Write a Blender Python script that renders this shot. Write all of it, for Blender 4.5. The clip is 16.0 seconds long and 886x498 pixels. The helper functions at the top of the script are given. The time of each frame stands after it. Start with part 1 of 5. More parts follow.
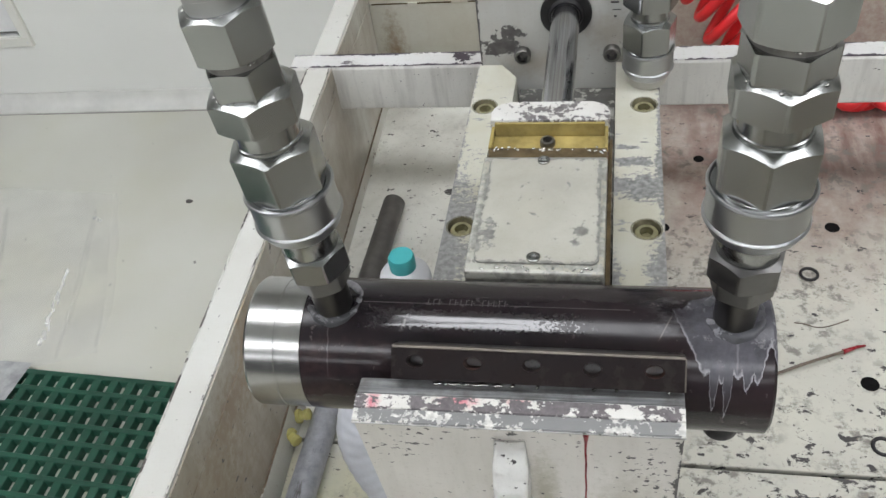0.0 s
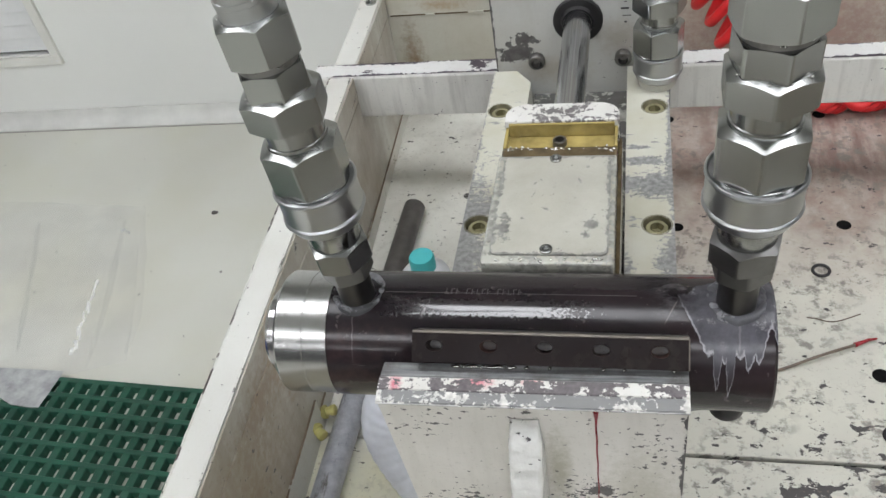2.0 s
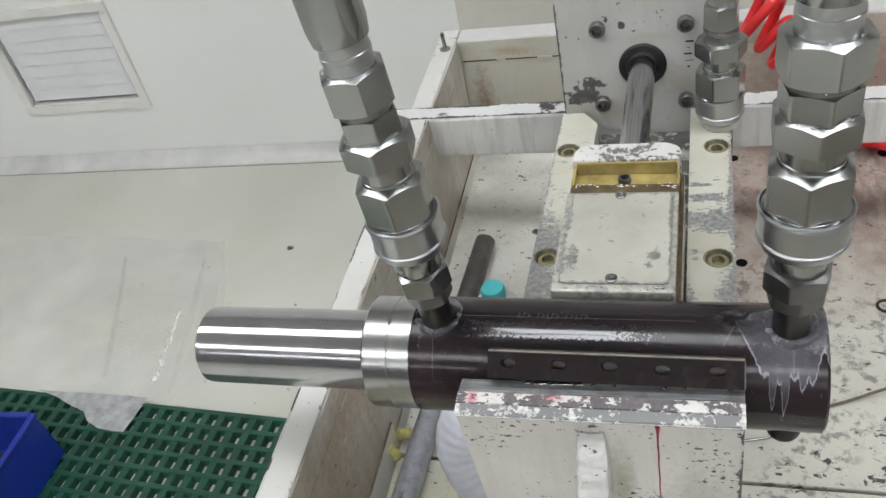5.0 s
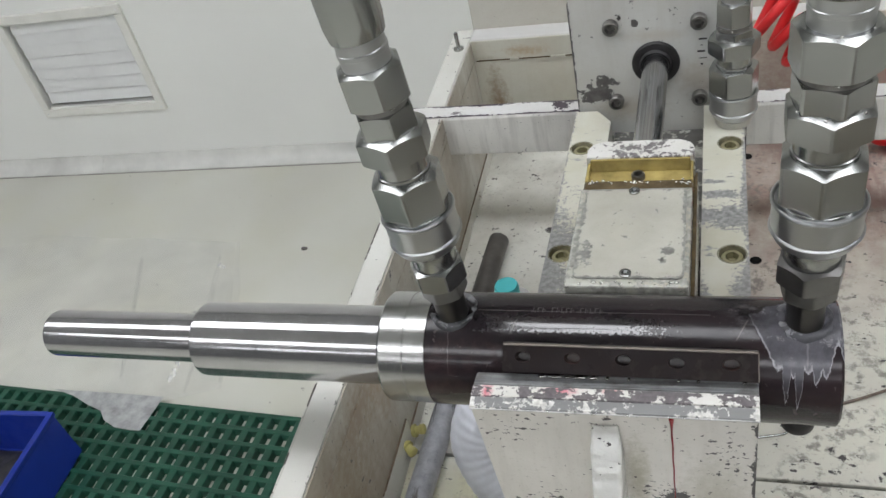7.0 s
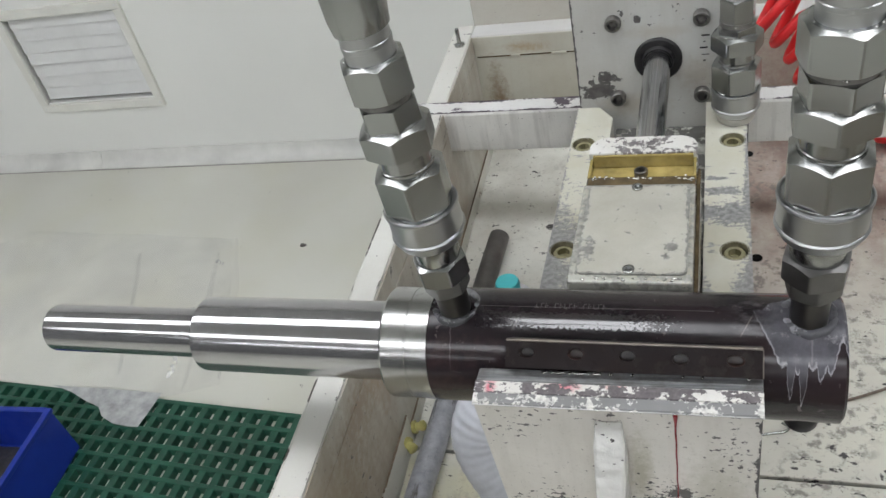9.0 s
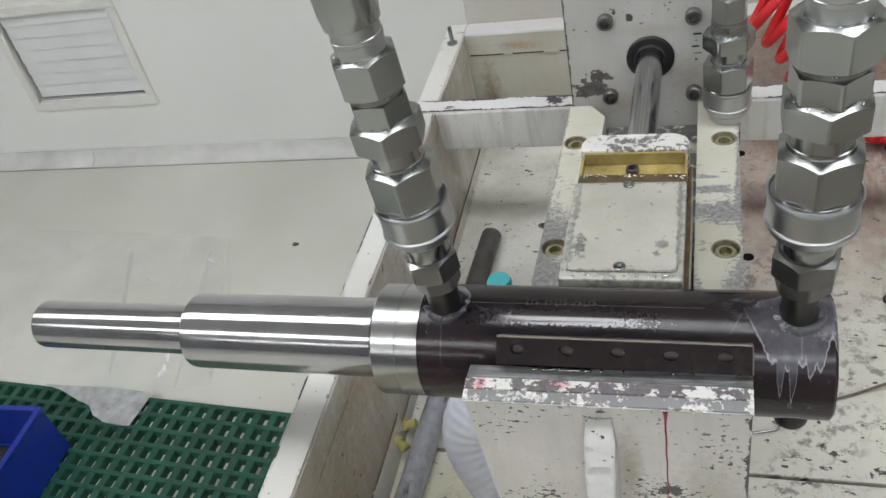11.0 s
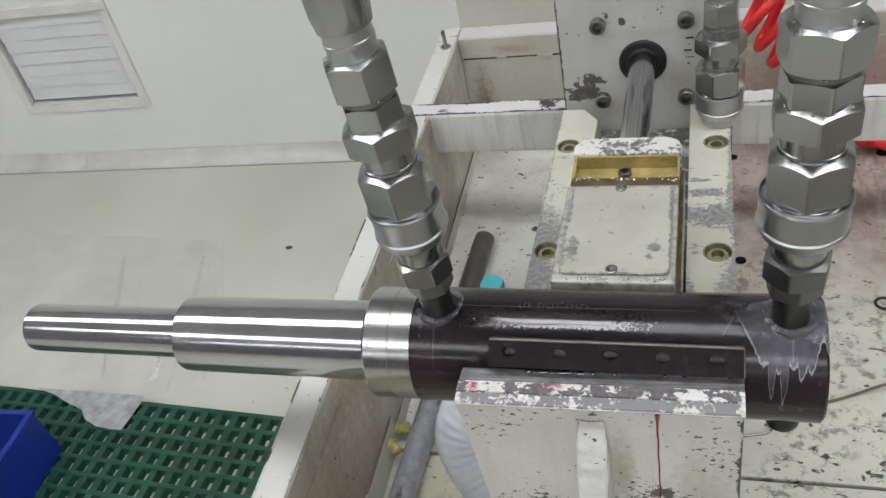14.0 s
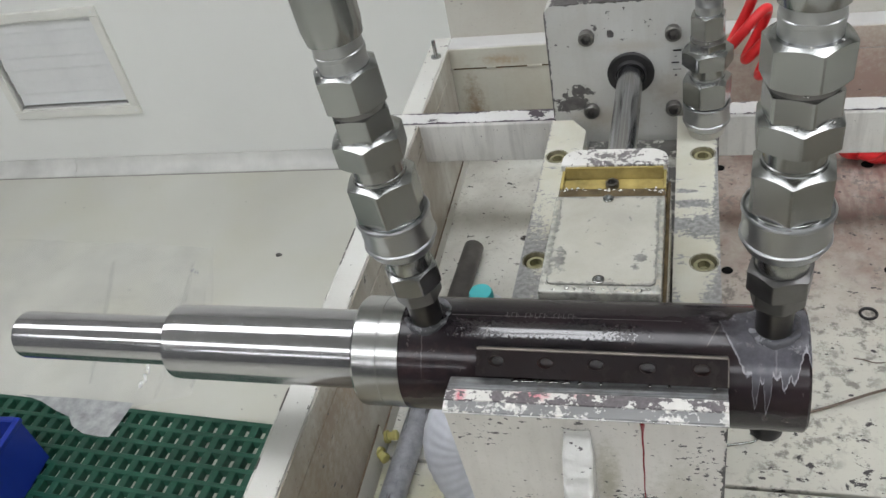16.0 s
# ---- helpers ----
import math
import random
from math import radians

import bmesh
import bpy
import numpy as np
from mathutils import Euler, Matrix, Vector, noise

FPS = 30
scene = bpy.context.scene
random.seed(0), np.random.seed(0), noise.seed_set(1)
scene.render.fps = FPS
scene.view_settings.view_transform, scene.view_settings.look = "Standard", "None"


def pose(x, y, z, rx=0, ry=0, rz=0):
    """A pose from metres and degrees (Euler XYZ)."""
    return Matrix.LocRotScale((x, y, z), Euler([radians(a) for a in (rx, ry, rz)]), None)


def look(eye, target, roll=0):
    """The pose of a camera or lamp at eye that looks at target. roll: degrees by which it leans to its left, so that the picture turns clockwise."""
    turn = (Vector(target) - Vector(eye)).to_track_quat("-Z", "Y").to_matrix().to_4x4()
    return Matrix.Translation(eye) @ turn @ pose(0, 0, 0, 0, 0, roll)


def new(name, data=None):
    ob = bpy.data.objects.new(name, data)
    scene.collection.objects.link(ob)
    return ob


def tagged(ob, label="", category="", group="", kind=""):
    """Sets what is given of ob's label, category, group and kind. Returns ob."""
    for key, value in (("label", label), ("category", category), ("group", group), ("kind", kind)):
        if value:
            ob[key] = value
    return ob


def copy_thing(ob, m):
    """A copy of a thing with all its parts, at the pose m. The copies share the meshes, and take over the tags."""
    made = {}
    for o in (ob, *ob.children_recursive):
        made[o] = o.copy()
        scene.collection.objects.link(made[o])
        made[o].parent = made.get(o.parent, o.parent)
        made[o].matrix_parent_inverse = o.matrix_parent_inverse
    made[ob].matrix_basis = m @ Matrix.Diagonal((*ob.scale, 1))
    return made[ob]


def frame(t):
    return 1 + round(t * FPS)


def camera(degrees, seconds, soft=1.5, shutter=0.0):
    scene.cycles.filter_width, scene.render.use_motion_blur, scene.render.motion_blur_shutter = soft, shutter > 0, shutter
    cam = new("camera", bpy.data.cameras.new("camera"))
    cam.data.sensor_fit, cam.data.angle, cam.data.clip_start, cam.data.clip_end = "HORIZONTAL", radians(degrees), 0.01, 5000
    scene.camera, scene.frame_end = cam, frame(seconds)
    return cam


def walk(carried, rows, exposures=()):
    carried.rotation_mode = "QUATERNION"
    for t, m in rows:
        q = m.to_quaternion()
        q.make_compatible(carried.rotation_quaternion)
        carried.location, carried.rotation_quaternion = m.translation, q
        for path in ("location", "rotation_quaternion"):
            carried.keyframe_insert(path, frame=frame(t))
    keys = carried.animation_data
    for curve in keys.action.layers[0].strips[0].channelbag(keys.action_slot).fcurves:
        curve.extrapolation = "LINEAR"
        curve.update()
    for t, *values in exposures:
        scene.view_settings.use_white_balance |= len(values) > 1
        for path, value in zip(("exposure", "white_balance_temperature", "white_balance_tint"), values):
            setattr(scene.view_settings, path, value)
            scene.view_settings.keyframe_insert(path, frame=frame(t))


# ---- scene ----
cam = camera(55.0, 16.0)
PATH = [
    (0, (0.056, -0.106, 1.724), (-0.329, 1.281, 0.336), -9.7),
    (0.5, (0.057, -0.125, 1.729), (-0.345, 1.267, 0.35), -10.3),
    (1, (0.06, -0.134, 1.732), (-0.354, 1.26, 0.359), -10.8),
    (1.5, (0.067, -0.136, 1.735), (-0.356, 1.262, 0.369), -11.3),
    (2, (0.067, -0.141, 1.738), (-0.369, 1.258, 0.377), -11.6),
    (2.5, (0.062, -0.146, 1.74), (-0.392, 1.257, 0.389), -12.0),
    (3, (0.062, -0.154, 1.748), (-0.418, 1.258, 0.416), -12.4),
    (3.5, (0.067, -0.169, 1.76), (-0.445, 1.255, 0.452), -13.0),
    (4, (0.073, -0.185, 1.769), (-0.472, 1.246, 0.481), -13.5),
    (6.5, (0.075, -0.198, 1.777), (-0.533, 1.231, 0.517), -15.0),
    (7, (0.075, -0.202, 1.776), (-0.538, 1.225, 0.517), -15.1),
    (7.5, (0.074, -0.201, 1.774), (-0.541, 1.224, 0.512), -15.1),
    (8, (0.073, -0.199, 1.772), (-0.541, 1.225, 0.51), -15.0),
    (8.5, (0.072, -0.2, 1.773), (-0.54, 1.224, 0.509), -15.0),
    (9, (0.07, -0.202, 1.773), (-0.538, 1.223, 0.509), -14.8),
    (11.5, (0.072, -0.203, 1.769), (-0.519, 1.227, 0.503), -14.2),
    (12, (0.072, -0.204, 1.771), (-0.517, 1.23, 0.508), -14.1),
    (12.5, (0.073, -0.204, 1.772), (-0.514, 1.233, 0.511), -14.1),
    (13, (0.072, -0.204, 1.771), (-0.512, 1.234, 0.51), -14.0),
    (13.5, (0.073, -0.203, 1.77), (-0.509, 1.235, 0.507), -14.0),
    (14, (0.073, -0.203, 1.769), (-0.507, 1.235, 0.506), -13.9),
    (14.5, (0.073, -0.203, 1.77), (-0.506, 1.237, 0.508), -13.8),
    (15, (0.073, -0.205, 1.772), (-0.502, 1.24, 0.514), -13.7),
    (15.5, (0.075, -0.205, 1.774), (-0.493, 1.245, 0.519), -13.4),
    (16, (0.076, -0.206, 1.774), (-0.482, 1.249, 0.52), -13.0),
]
walk(cam, [(t, look(eye, target, roll)) for t, eye, target, roll in PATH], ((0.0, -0.05), (2.0, -0.01), (4.2, -0.01), (6.4, -0.14), (16.0, -0.16)))

# ---------------------------------------------------------------- world and lamps
world = bpy.data.worlds.new("world")
scene.world = world
world.use_nodes = True
world.node_tree.nodes["Background"].inputs[0].default_value = (0.75, 0.8, 0.78, 1)
world.node_tree.nodes["Background"].inputs[1].default_value = 0.05
LAMP = 6.4


# ---------------------------------------------------------------- helpers for meshes
def part(name, bm, material, parent=None, label="", smooth=None):
    me = bpy.data.meshes.new(name)
    bmesh.ops.recalc_face_normals(bm, faces=bm.faces[:])
    if smooth is not None:
        lim = math.cos(radians(smooth))
        for f in bm.faces:
            f.smooth = True
        for e in bm.edges:
            if len(e.link_faces) == 2:
                e.smooth = e.link_faces[0].normal.dot(e.link_faces[1].normal) > lim
    bm.to_mesh(me)
    bm.free()
    me.materials.append(material)
    ob = new(name, me)
    if parent is not None:
        ob.parent = parent
    if label:
        ob["label"] = label
    return ob


def thing(name, label, category, group="", m=None, kind=""):
    ob = new(name)
    ob.empty_display_size = 0.05
    if m is not None:
        ob.matrix_basis = m
    return tagged(ob, label, category, group, kind)


def box(bm, x0, x1, y0, y1, z0, z1, bevel=0.0, seg=2):
    v = [bm.verts.new((x, y, z)) for z in (z0, z1) for y in (y0, y1) for x in (x0, x1)]
    fs = [bm.faces.new([v[i] for i in q]) for q in
          ((0, 2, 3, 1), (4, 5, 7, 6), (0, 1, 5, 4), (2, 6, 7, 3), (0, 4, 6, 2), (1, 3, 7, 5))]
    if bevel > 0:
        es = list({e for f in fs for e in f.edges})
        bmesh.ops.bevel(bm, geom=es, offset=bevel, segments=seg, affect="EDGES", profile=0.5)
    return bm


def boxed(*a, **k):
    return box(bmesh.new(), *a, **k)


def lathe(bm, profile, seg=48, m=None):
    """Turns (r, z) points round z; r 0 closes the end."""
    rings = []
    for r, z in profile:
        if r < 1e-6:
            rings.append([bm.verts.new((0, 0, z))])
        else:
            rings.append([bm.verts.new((r * math.cos(2 * math.pi * i / seg), r * math.sin(2 * math.pi * i / seg), z)) for i in range(seg)])
    for a, b in zip(rings, rings[1:]):
        for i in range(seg):
            k = (i + 1) % seg
            if len(a) == 1 and len(b) == 1:
                continue
            if len(a) == 1:
                bm.faces.new((a[0], b[i], b[k]))
            elif len(b) == 1:
                bm.faces.new((a[i], a[k], b[0]))
            else:
                bm.faces.new((a[i], a[k], b[k], b[i]))
    if m is not None:
        vs = [v for r in rings for v in r]
        bmesh.ops.transform(bm, matrix=m, verts=vs)
    return bm


def hexnut(bm, a, z0, z1, turn=0.0, hole=0.0, top=0.5, bottom=0.5, seg=96, cone=0.985):
    """A hexagon of half width a with turned, chamfered ends; turn: degrees of one corner."""
    def ring(f):
        return [bm.verts.new(f(2 * math.pi * i / seg)) for i in range(seg)]

    def rad(t):
        u = (t - radians(turn)) % (math.pi / 3) - math.pi / 6
        return min(a / math.cos(u), a * 1.135)

    def at(r, z):
        return lambda t: (r * math.cos(t), r * math.sin(t), z)
    c = 0.985 * a
    rings = [ring(at(hole, z0))] if hole else [[bm.verts.new((0, 0, z0))]]
    rings.append(ring(at(c, z0)))
    rings.append(ring(lambda t: (rad(t) * math.cos(t), rad(t) * math.sin(t), z0 + (rad(t) - c) * bottom)))
    d = cone * a
    rings.append(ring(lambda t: (rad(t) * math.cos(t), rad(t) * math.sin(t), z1 - (rad(t) - d) * top)))
    rings.append(ring(at(d, z1)))
    rings.append(ring(at(hole, z1)) if hole else [bm.verts.new((0, 0, z1))])
    for p, q in zip(rings, rings[1:]):
        for i in range(seg):
            k = (i + 1) % seg
            if len(p) == 1:
                bm.faces.new((p[0], q[i], q[k]))
            elif len(q) == 1:
                bm.faces.new((p[i], p[k], q[0]))
            else:
                bm.faces.new((p[i], p[k], q[k], q[i]))
    return bm


def slab(bm, pts, z0, z1, bevel=0.0):
    """An upright prism over a plan polygon."""
    lo = [bm.verts.new((x, y, z0)) for x, y in pts]
    hi = [bm.verts.new((x, y, z1)) for x, y in pts]
    n = len(pts)
    bm.faces.new(lo[::-1])
    top = bm.faces.new(hi)
    for i in range(n):
        k = (i + 1) % n
        bm.faces.new((lo[i], lo[k], hi[k], hi[i]))
    if bevel > 0:
        bmesh.ops.bevel(bm, geom=list(top.edges), offset=bevel, segments=2, affect="EDGES", profile=0.5)
    return bm


def rounded(x0, x1, y0, y1, r, seg=6, corners="1111"):
    """Plan of a rectangle with rounded corners: order x0y0, x1y0, x1y1, x0y1."""
    pts = []
    for k, (cx, cy, a0) in enumerate(((x0, y0, 180), (x1, y0, 270), (x1, y1, 0), (x0, y1, 90))):
        if corners[k] == "0":
            pts.append((cx, cy))
            continue
        ox, oy = cx + (r if k in (0, 3) else -r), cy + (r if k in (0, 1) else -r)
        pts += [(ox + r * math.cos(radians(a0 + 90 * i / seg)), oy + r * math.sin(radians(a0 + 90 * i / seg))) for i in range(seg + 1)]
    return pts


def tube(bm, pts, r, seg=12):
    """A round bar along a line of points."""
    pts = [Vector(p) for p in pts]
    rings, up = [], Vector((0.13, 0.21, 0.97))
    for i, p in enumerate(pts):
        d = (pts[min(i + 1, len(pts) - 1)] - pts[max(i - 1, 0)]).normalized()
        u = (up - d * up.dot(d)).normalized()
        up = u
        w = d.cross(u)
        rr = r(i / (len(pts) - 1)) if callable(r) else r
        rings.append([bm.verts.new(p + rr * (math.cos(2 * math.pi * k / seg) * u + math.sin(2 * math.pi * k / seg) * w)) for k in range(seg)])
    for a, b in zip(rings, rings[1:]):
        for k in range(seg):
            n = (k + 1) % seg
            bm.faces.new((a[k], a[n], b[n], b[k]))
    bm.faces.new(rings[0][::-1])
    bm.faces.new(rings[-1])
    return bm


def curve_points(ctrl, n=40):
    """A smooth line through control points."""
    c = [Vector(p) for p in ctrl]
    c = [2 * c[0] - c[1]] + c + [2 * c[-1] - c[-2]]
    out = []
    for i in range(1, len(c) - 2):
        for k in range(n // (len(c) - 3) + 1):
            t = k / (n // (len(c) - 3) + 1)
            a, b, d, e = c[i - 1:i + 3]
            out.append(0.5 * (2 * b + (d - a) * t + (2 * a - 5 * b + 4 * d - e) * t * t + (3 * b - a - 3 * d + e) * t ** 3))
    out.append(c[-2])
    return out


# ---------------------------------------------------------------- materials
class Mat:
    """A small builder for node materials in object space."""

    def __init__(self, name, rough=0.5, metal=0.0, spec=0.5):
        self.m = bpy.data.materials.new(name)
        self.m.use_nodes = True
        self.t = self.m.node_tree
        self.b = self.t.nodes["Principled BSDF"]
        self.b.inputs["Roughness"].default_value = rough
        self.b.inputs["Metallic"].default_value = metal
        self.b.inputs["Specular IOR Level"].default_value = spec
        self.co = self.t.nodes.new("ShaderNodeTexCoord").outputs["Object"]
        self.height = None

    def n(self, kind, **inputs):
        node = self.t.nodes.new(kind)
        for k, v in inputs.items():
            k = k.replace("_", " ")
            if hasattr(v, "is_output"):
                self.t.links.new(v, node.inputs[k])
            else:
                node.inputs[k].default_value = v
        return node

    def mapped(self, scale=(1, 1, 1), loc=(0, 0, 0), rot=(0, 0, 0)):
        return self.n("ShaderNodeMapping", Vector=self.co, Scale=scale, Location=loc, Rotation=rot).outputs[0]

    def noise(self, scale, detail=4.0, rough=0.55, stretch=(1, 1, 1), loc=(0, 0, 0), distort=0.0):
        v = self.mapped(stretch, loc)
        return self.n("ShaderNodeTexNoise", Vector=v, Scale=scale, Detail=detail, Roughness=rough, Distortion=distort).outputs[0]

    def ramp(self, fac, *stops, sharp=False):
        r = self.t.nodes.new("ShaderNodeValToRGB")
        r.color_ramp.interpolation = "CONSTANT" if sharp else "LINEAR"
        self.t.links.new(fac, r.inputs[0])
        el = r.color_ramp.elements
        while len(el) < len(stops):
            el.new(0.5)
        for e, (p, c) in zip(el, stops):
            e.position = p
            e.color = (c, c, c, 1) if isinstance(c, (int, float)) else (*c, 1)
        return r.outputs[0]

    def mix(self, fac, a, b, mode="MIX"):
        node = self.t.nodes.new("ShaderNodeMix")
        node.data_type, node.blend_type = "RGBA", mode
        for k, v in ((0, fac), (6, a), (7, b)):
            if hasattr(v, "is_output"):
                self.t.links.new(v, node.inputs[k])
            elif k == 0:
                node.inputs[0].default_value = v
            else:
                node.inputs[k].default_value = (*v, 1) if len(v) == 3 else v
        return node.outputs[2]

    def math(self, op, a, b=0.0, clamp=False):
        node = self.t.nodes.new("ShaderNodeMath")
        node.operation, node.use_clamp = op, clamp
        for k, v in enumerate((a, b)):
            if hasattr(v, "is_output"):
                self.t.links.new(v, node.inputs[k])
            else:
                node.inputs[k].default_value = v
        return node.outputs[0]

    def xyz(self):
        s = self.n("ShaderNodeSeparateXYZ", Vector=self.co)
        return s.outputs[0], s.outputs[1], s.outputs[2]

    def set(self, key, v):
        if hasattr(v, "is_output"):
            self.t.links.new(v, self.b.inputs[key])
        elif isinstance(v, tuple):
            self.b.inputs[key].default_value = (*v, 1)
        else:
            self.b.inputs[key].default_value = v
        return self

    def bump(self, height, strength=0.3, distance=0.001):
        node = self.n("ShaderNodeBump", Height=height, Strength=strength, Distance=distance)
        self.t.links.new(node.outputs[0], self.b.inputs["Normal"])
        return self


def worn_paint(name, base, under=(0.16, 0.15, 0.14), chips=0.62, scale=60.0, dirt=(0.30, 0.25, 0.18), dirty=0.35, rough=0.42, pits=0.73, under_metal=0.4,
               cluster=0.42, edges=(), spots=(), tints=(), streaks=0.0, stretch=(1, 1, 1), ragged=1.0, relief=0.5, pit_cluster=0.28):
    """Old sprayed paint: chipped to the metal, yellowed and greased in places.
    edges: (axis, from, to, width) worn bands along the edges; spots: (x, y, z, rx, ry, rz) bare patches; streaks: dirt run down."""
    m = Mat(name, rough)
    xyz = m.xyz()
    cloud = m.ramp(m.noise(scale * 0.12, 6, 0.62), (0.35, 0.0), (0.75, 1.0))
    tone = m.mix(m.math("MULTIPLY", cloud, dirty), base, dirt)
    speck = m.noise(scale * 5, 3, 0.6)
    tone = m.mix(m.ramp(speck, (0.58, 0.0), (0.75, 0.3)), tone, dirt)
    if streaks:
        run = m.ramp(m.noise(1.0, 4, 0.6, stretch=(60, 60, 6)), (0.48, 0.0), (0.72, streaks))
        tone = m.mix(run, tone, dirt)
    a = m.noise(scale, 8, 0.64, distort=0.12, stretch=stretch)
    b = m.noise(scale * 0.22, 3, 0.5, loc=(3.1, 1.7, 0.4))
    s = m.math("ADD", m.math("MULTIPLY", a, 0.7), m.math("MULTIPLY", b, cluster))
    s = m.math("SUBTRACT", s, (cluster - 0.42) * 0.5)
    fray = m.math("MULTIPLY", m.math("SUBTRACT", m.noise(scale * 2.0, 8, 0.72, loc=(5, 5, 5)), 0.5), 3.0)
    for axis, lo, hi, w in edges:
        c = xyz["xyz".index(axis)]
        d = m.math("MINIMUM", m.math("SUBTRACT", c, lo), m.math("SUBTRACT", hi, c))
        near = m.math("SUBTRACT", 1.0, m.math("DIVIDE", d, w))
        s = m.math("ADD", s, m.math("MULTIPLY", m.math("ADD", near, fray, True), 0.30))
    for x, y, z, rx, ry, rz in spots:
        parts = [m.math("POWER", m.math("DIVIDE", m.math("SUBTRACT", c, v), r), 2.0) for c, v, r in zip(xyz, (x, y, z), (rx, ry, rz))]
        d = m.math("SQRT", m.math("ADD", m.math("ADD", parts[0], parts[1]), parts[2]))
        s = m.math("ADD", s, m.math("MULTIPLY", m.math("ADD", m.math("SUBTRACT", 1.0, d), m.math("MULTIPLY", fray, ragged), True), 0.45))
    for x, y, z, rx, ry, rz, colour in tints:
        ps = [m.math("POWER", m.math("DIVIDE", m.math("SUBTRACT", c, v), r), 2.0) for c, v, r in zip(xyz, (x, y, z), (rx, ry, rz))]
        d = m.math("SQRT", m.math("ADD", m.math("ADD", ps[0], ps[1]), ps[2]))
        tone = m.mix(m.math("MULTIPLY", m.math("ADD", m.math("SUBTRACT", 1.0, d), m.math("MULTIPLY", fray, 0.6), True), 1.2, True), tone, colour)
    chip = m.ramp(s, (chips, 0.0), (chips + 0.014, 1.0))
    if pits:
        pit = m.noise(scale * 2.2, 3, 0.55, stretch=(1, 1, 1.6), loc=(7, 2, 5))
        pit = m.math("ADD", pit, m.math("MULTIPLY", m.math("SUBTRACT", b, 0.5), pit_cluster))
        pit = m.ramp(pit, (pits, 0.0), (pits + 0.015, 1.0))
        chip = m.math("MAXIMUM", chip, pit)
    und = m.mix(m.ramp(m.noise(scale * 1.5, 4), (0.35, 0.0), (0.7, 1.0)), under, tuple(c * 1.7 for c in under))
    m.set("Base Color", m.mix(chip, tone, und))
    spread = 0.13 if rough >= 0.42 else 0.06
    m.set("Roughness", m.ramp(m.noise(scale * 0.5, 4), (0.3, rough - spread), (0.7, rough + spread)))
    m.set("Metallic", m.math("MULTIPLY", chip, under_metal))
    m.bump(m.math("SUBTRACT", m.math("MULTIPLY", m.noise(scale * 3, 3), 0.3), chip), relief, 0.0004 if relief < 0.9 else 0.0016)
    return m.m


def metal(name, colour, rough, streak=None, grime=0.0, scale=120.0, dark=(0.1, 0.095, 0.09), cut=0.12, even=0.78):
    m = Mat(name, rough, 1.0)
    n = m.noise(scale, 4, 0.6)
    cl = m.noise(scale * 0.2, 4, 0.6, loc=(2, 5, 1))
    c = m.mix(m.ramp(cl, (0.35, 0.0), (0.7, 1.0)), colour, tuple(v * even for v in colour))
    if cut > 0.5:
        c = m.mix(m.ramp(m.noise(1.0, 3, 0.6, stretch=streak, loc=(1, 2, 3)), (0.36, 0.0), (0.62, 1.0)), tuple(v * 0.5 for v in colour), c)
    if grime:
        c = m.mix(m.ramp(m.noise(scale * 0.5, 6, 0.65, loc=(9, 1, 3)), (0.62 - grime * 0.3, 0.0), (0.75, 0.8)), c, dark)
    m.set("Base Color", c)
    m.set("Roughness", m.ramp(n, (0.3, max(0.03, rough - 0.06 * (1 - even) / 0.22)), (0.75, rough + 0.1 * (1 - even) / 0.22)))
    if streak:
        m.bump(m.noise(1.0, 2, 0.5, stretch=streak), cut, 0.0003)
    return m.m


DARK = (0.09, 0.085, 0.085)
paint_cream = worn_paint("worn_cream_paint", (0.53, 0.525, 0.475), chips=0.70, scale=55)
paint_rim2 = worn_paint("rim_paint_plain", (0.53, 0.53, 0.52), under=DARK, chips=0.72, scale=60, dirty=0.25, dirt=(0.42, 0.40, 0.34), pits=0.745)
paint_rim = worn_paint("worn_rim_paint", (0.59, 0.59, 0.555), under=DARK, chips=0.70, scale=60, dirty=0.4, dirt=(0.44, 0.42, 0.36), pits=0.715)
paint_arris = worn_paint("arris_paint", (0.57, 0.57, 0.53), under=(0.07, 0.06, 0.055), chips=0.60, scale=60, dirty=0.5, dirt=(0.40, 0.37, 0.30), pits=0, cluster=0.6, stretch=(1, 0.5, 1), under_metal=0.1)
paint_jaw = worn_paint("jaw_grey_paint", (0.75, 0.725, 0.68), under=DARK, chips=0.73, scale=75, dirty=0.4, dirt=(0.36, 0.34, 0.29), pits=0.685, pit_cluster=0.75, rough=0.35,
                       # z edge: shaded gap under the overhanging band, put into the worn paint
                       edges=(("x", -0.125, 0.1028, 0.004), ("z", 0.5, 1.2664, 0.003)), streaks=0.22, spots=((-0.002, 0.19, 1.2585, 0.007, 0.02, 0.003), (0.045, 0.19, 1.165, 0.012, 0.02, 0.010)),
                       # olive tints right of the gusset hold its shading with the stain
                       tints=((0.016, 0.193, 1.19, 0.012, 0.02, 0.06, (0.46, 0.44, 0.36)), (0.075, 0.193, 1.16, 0.035, 0.02, 0.07, (0.54, 0.52, 0.45))))
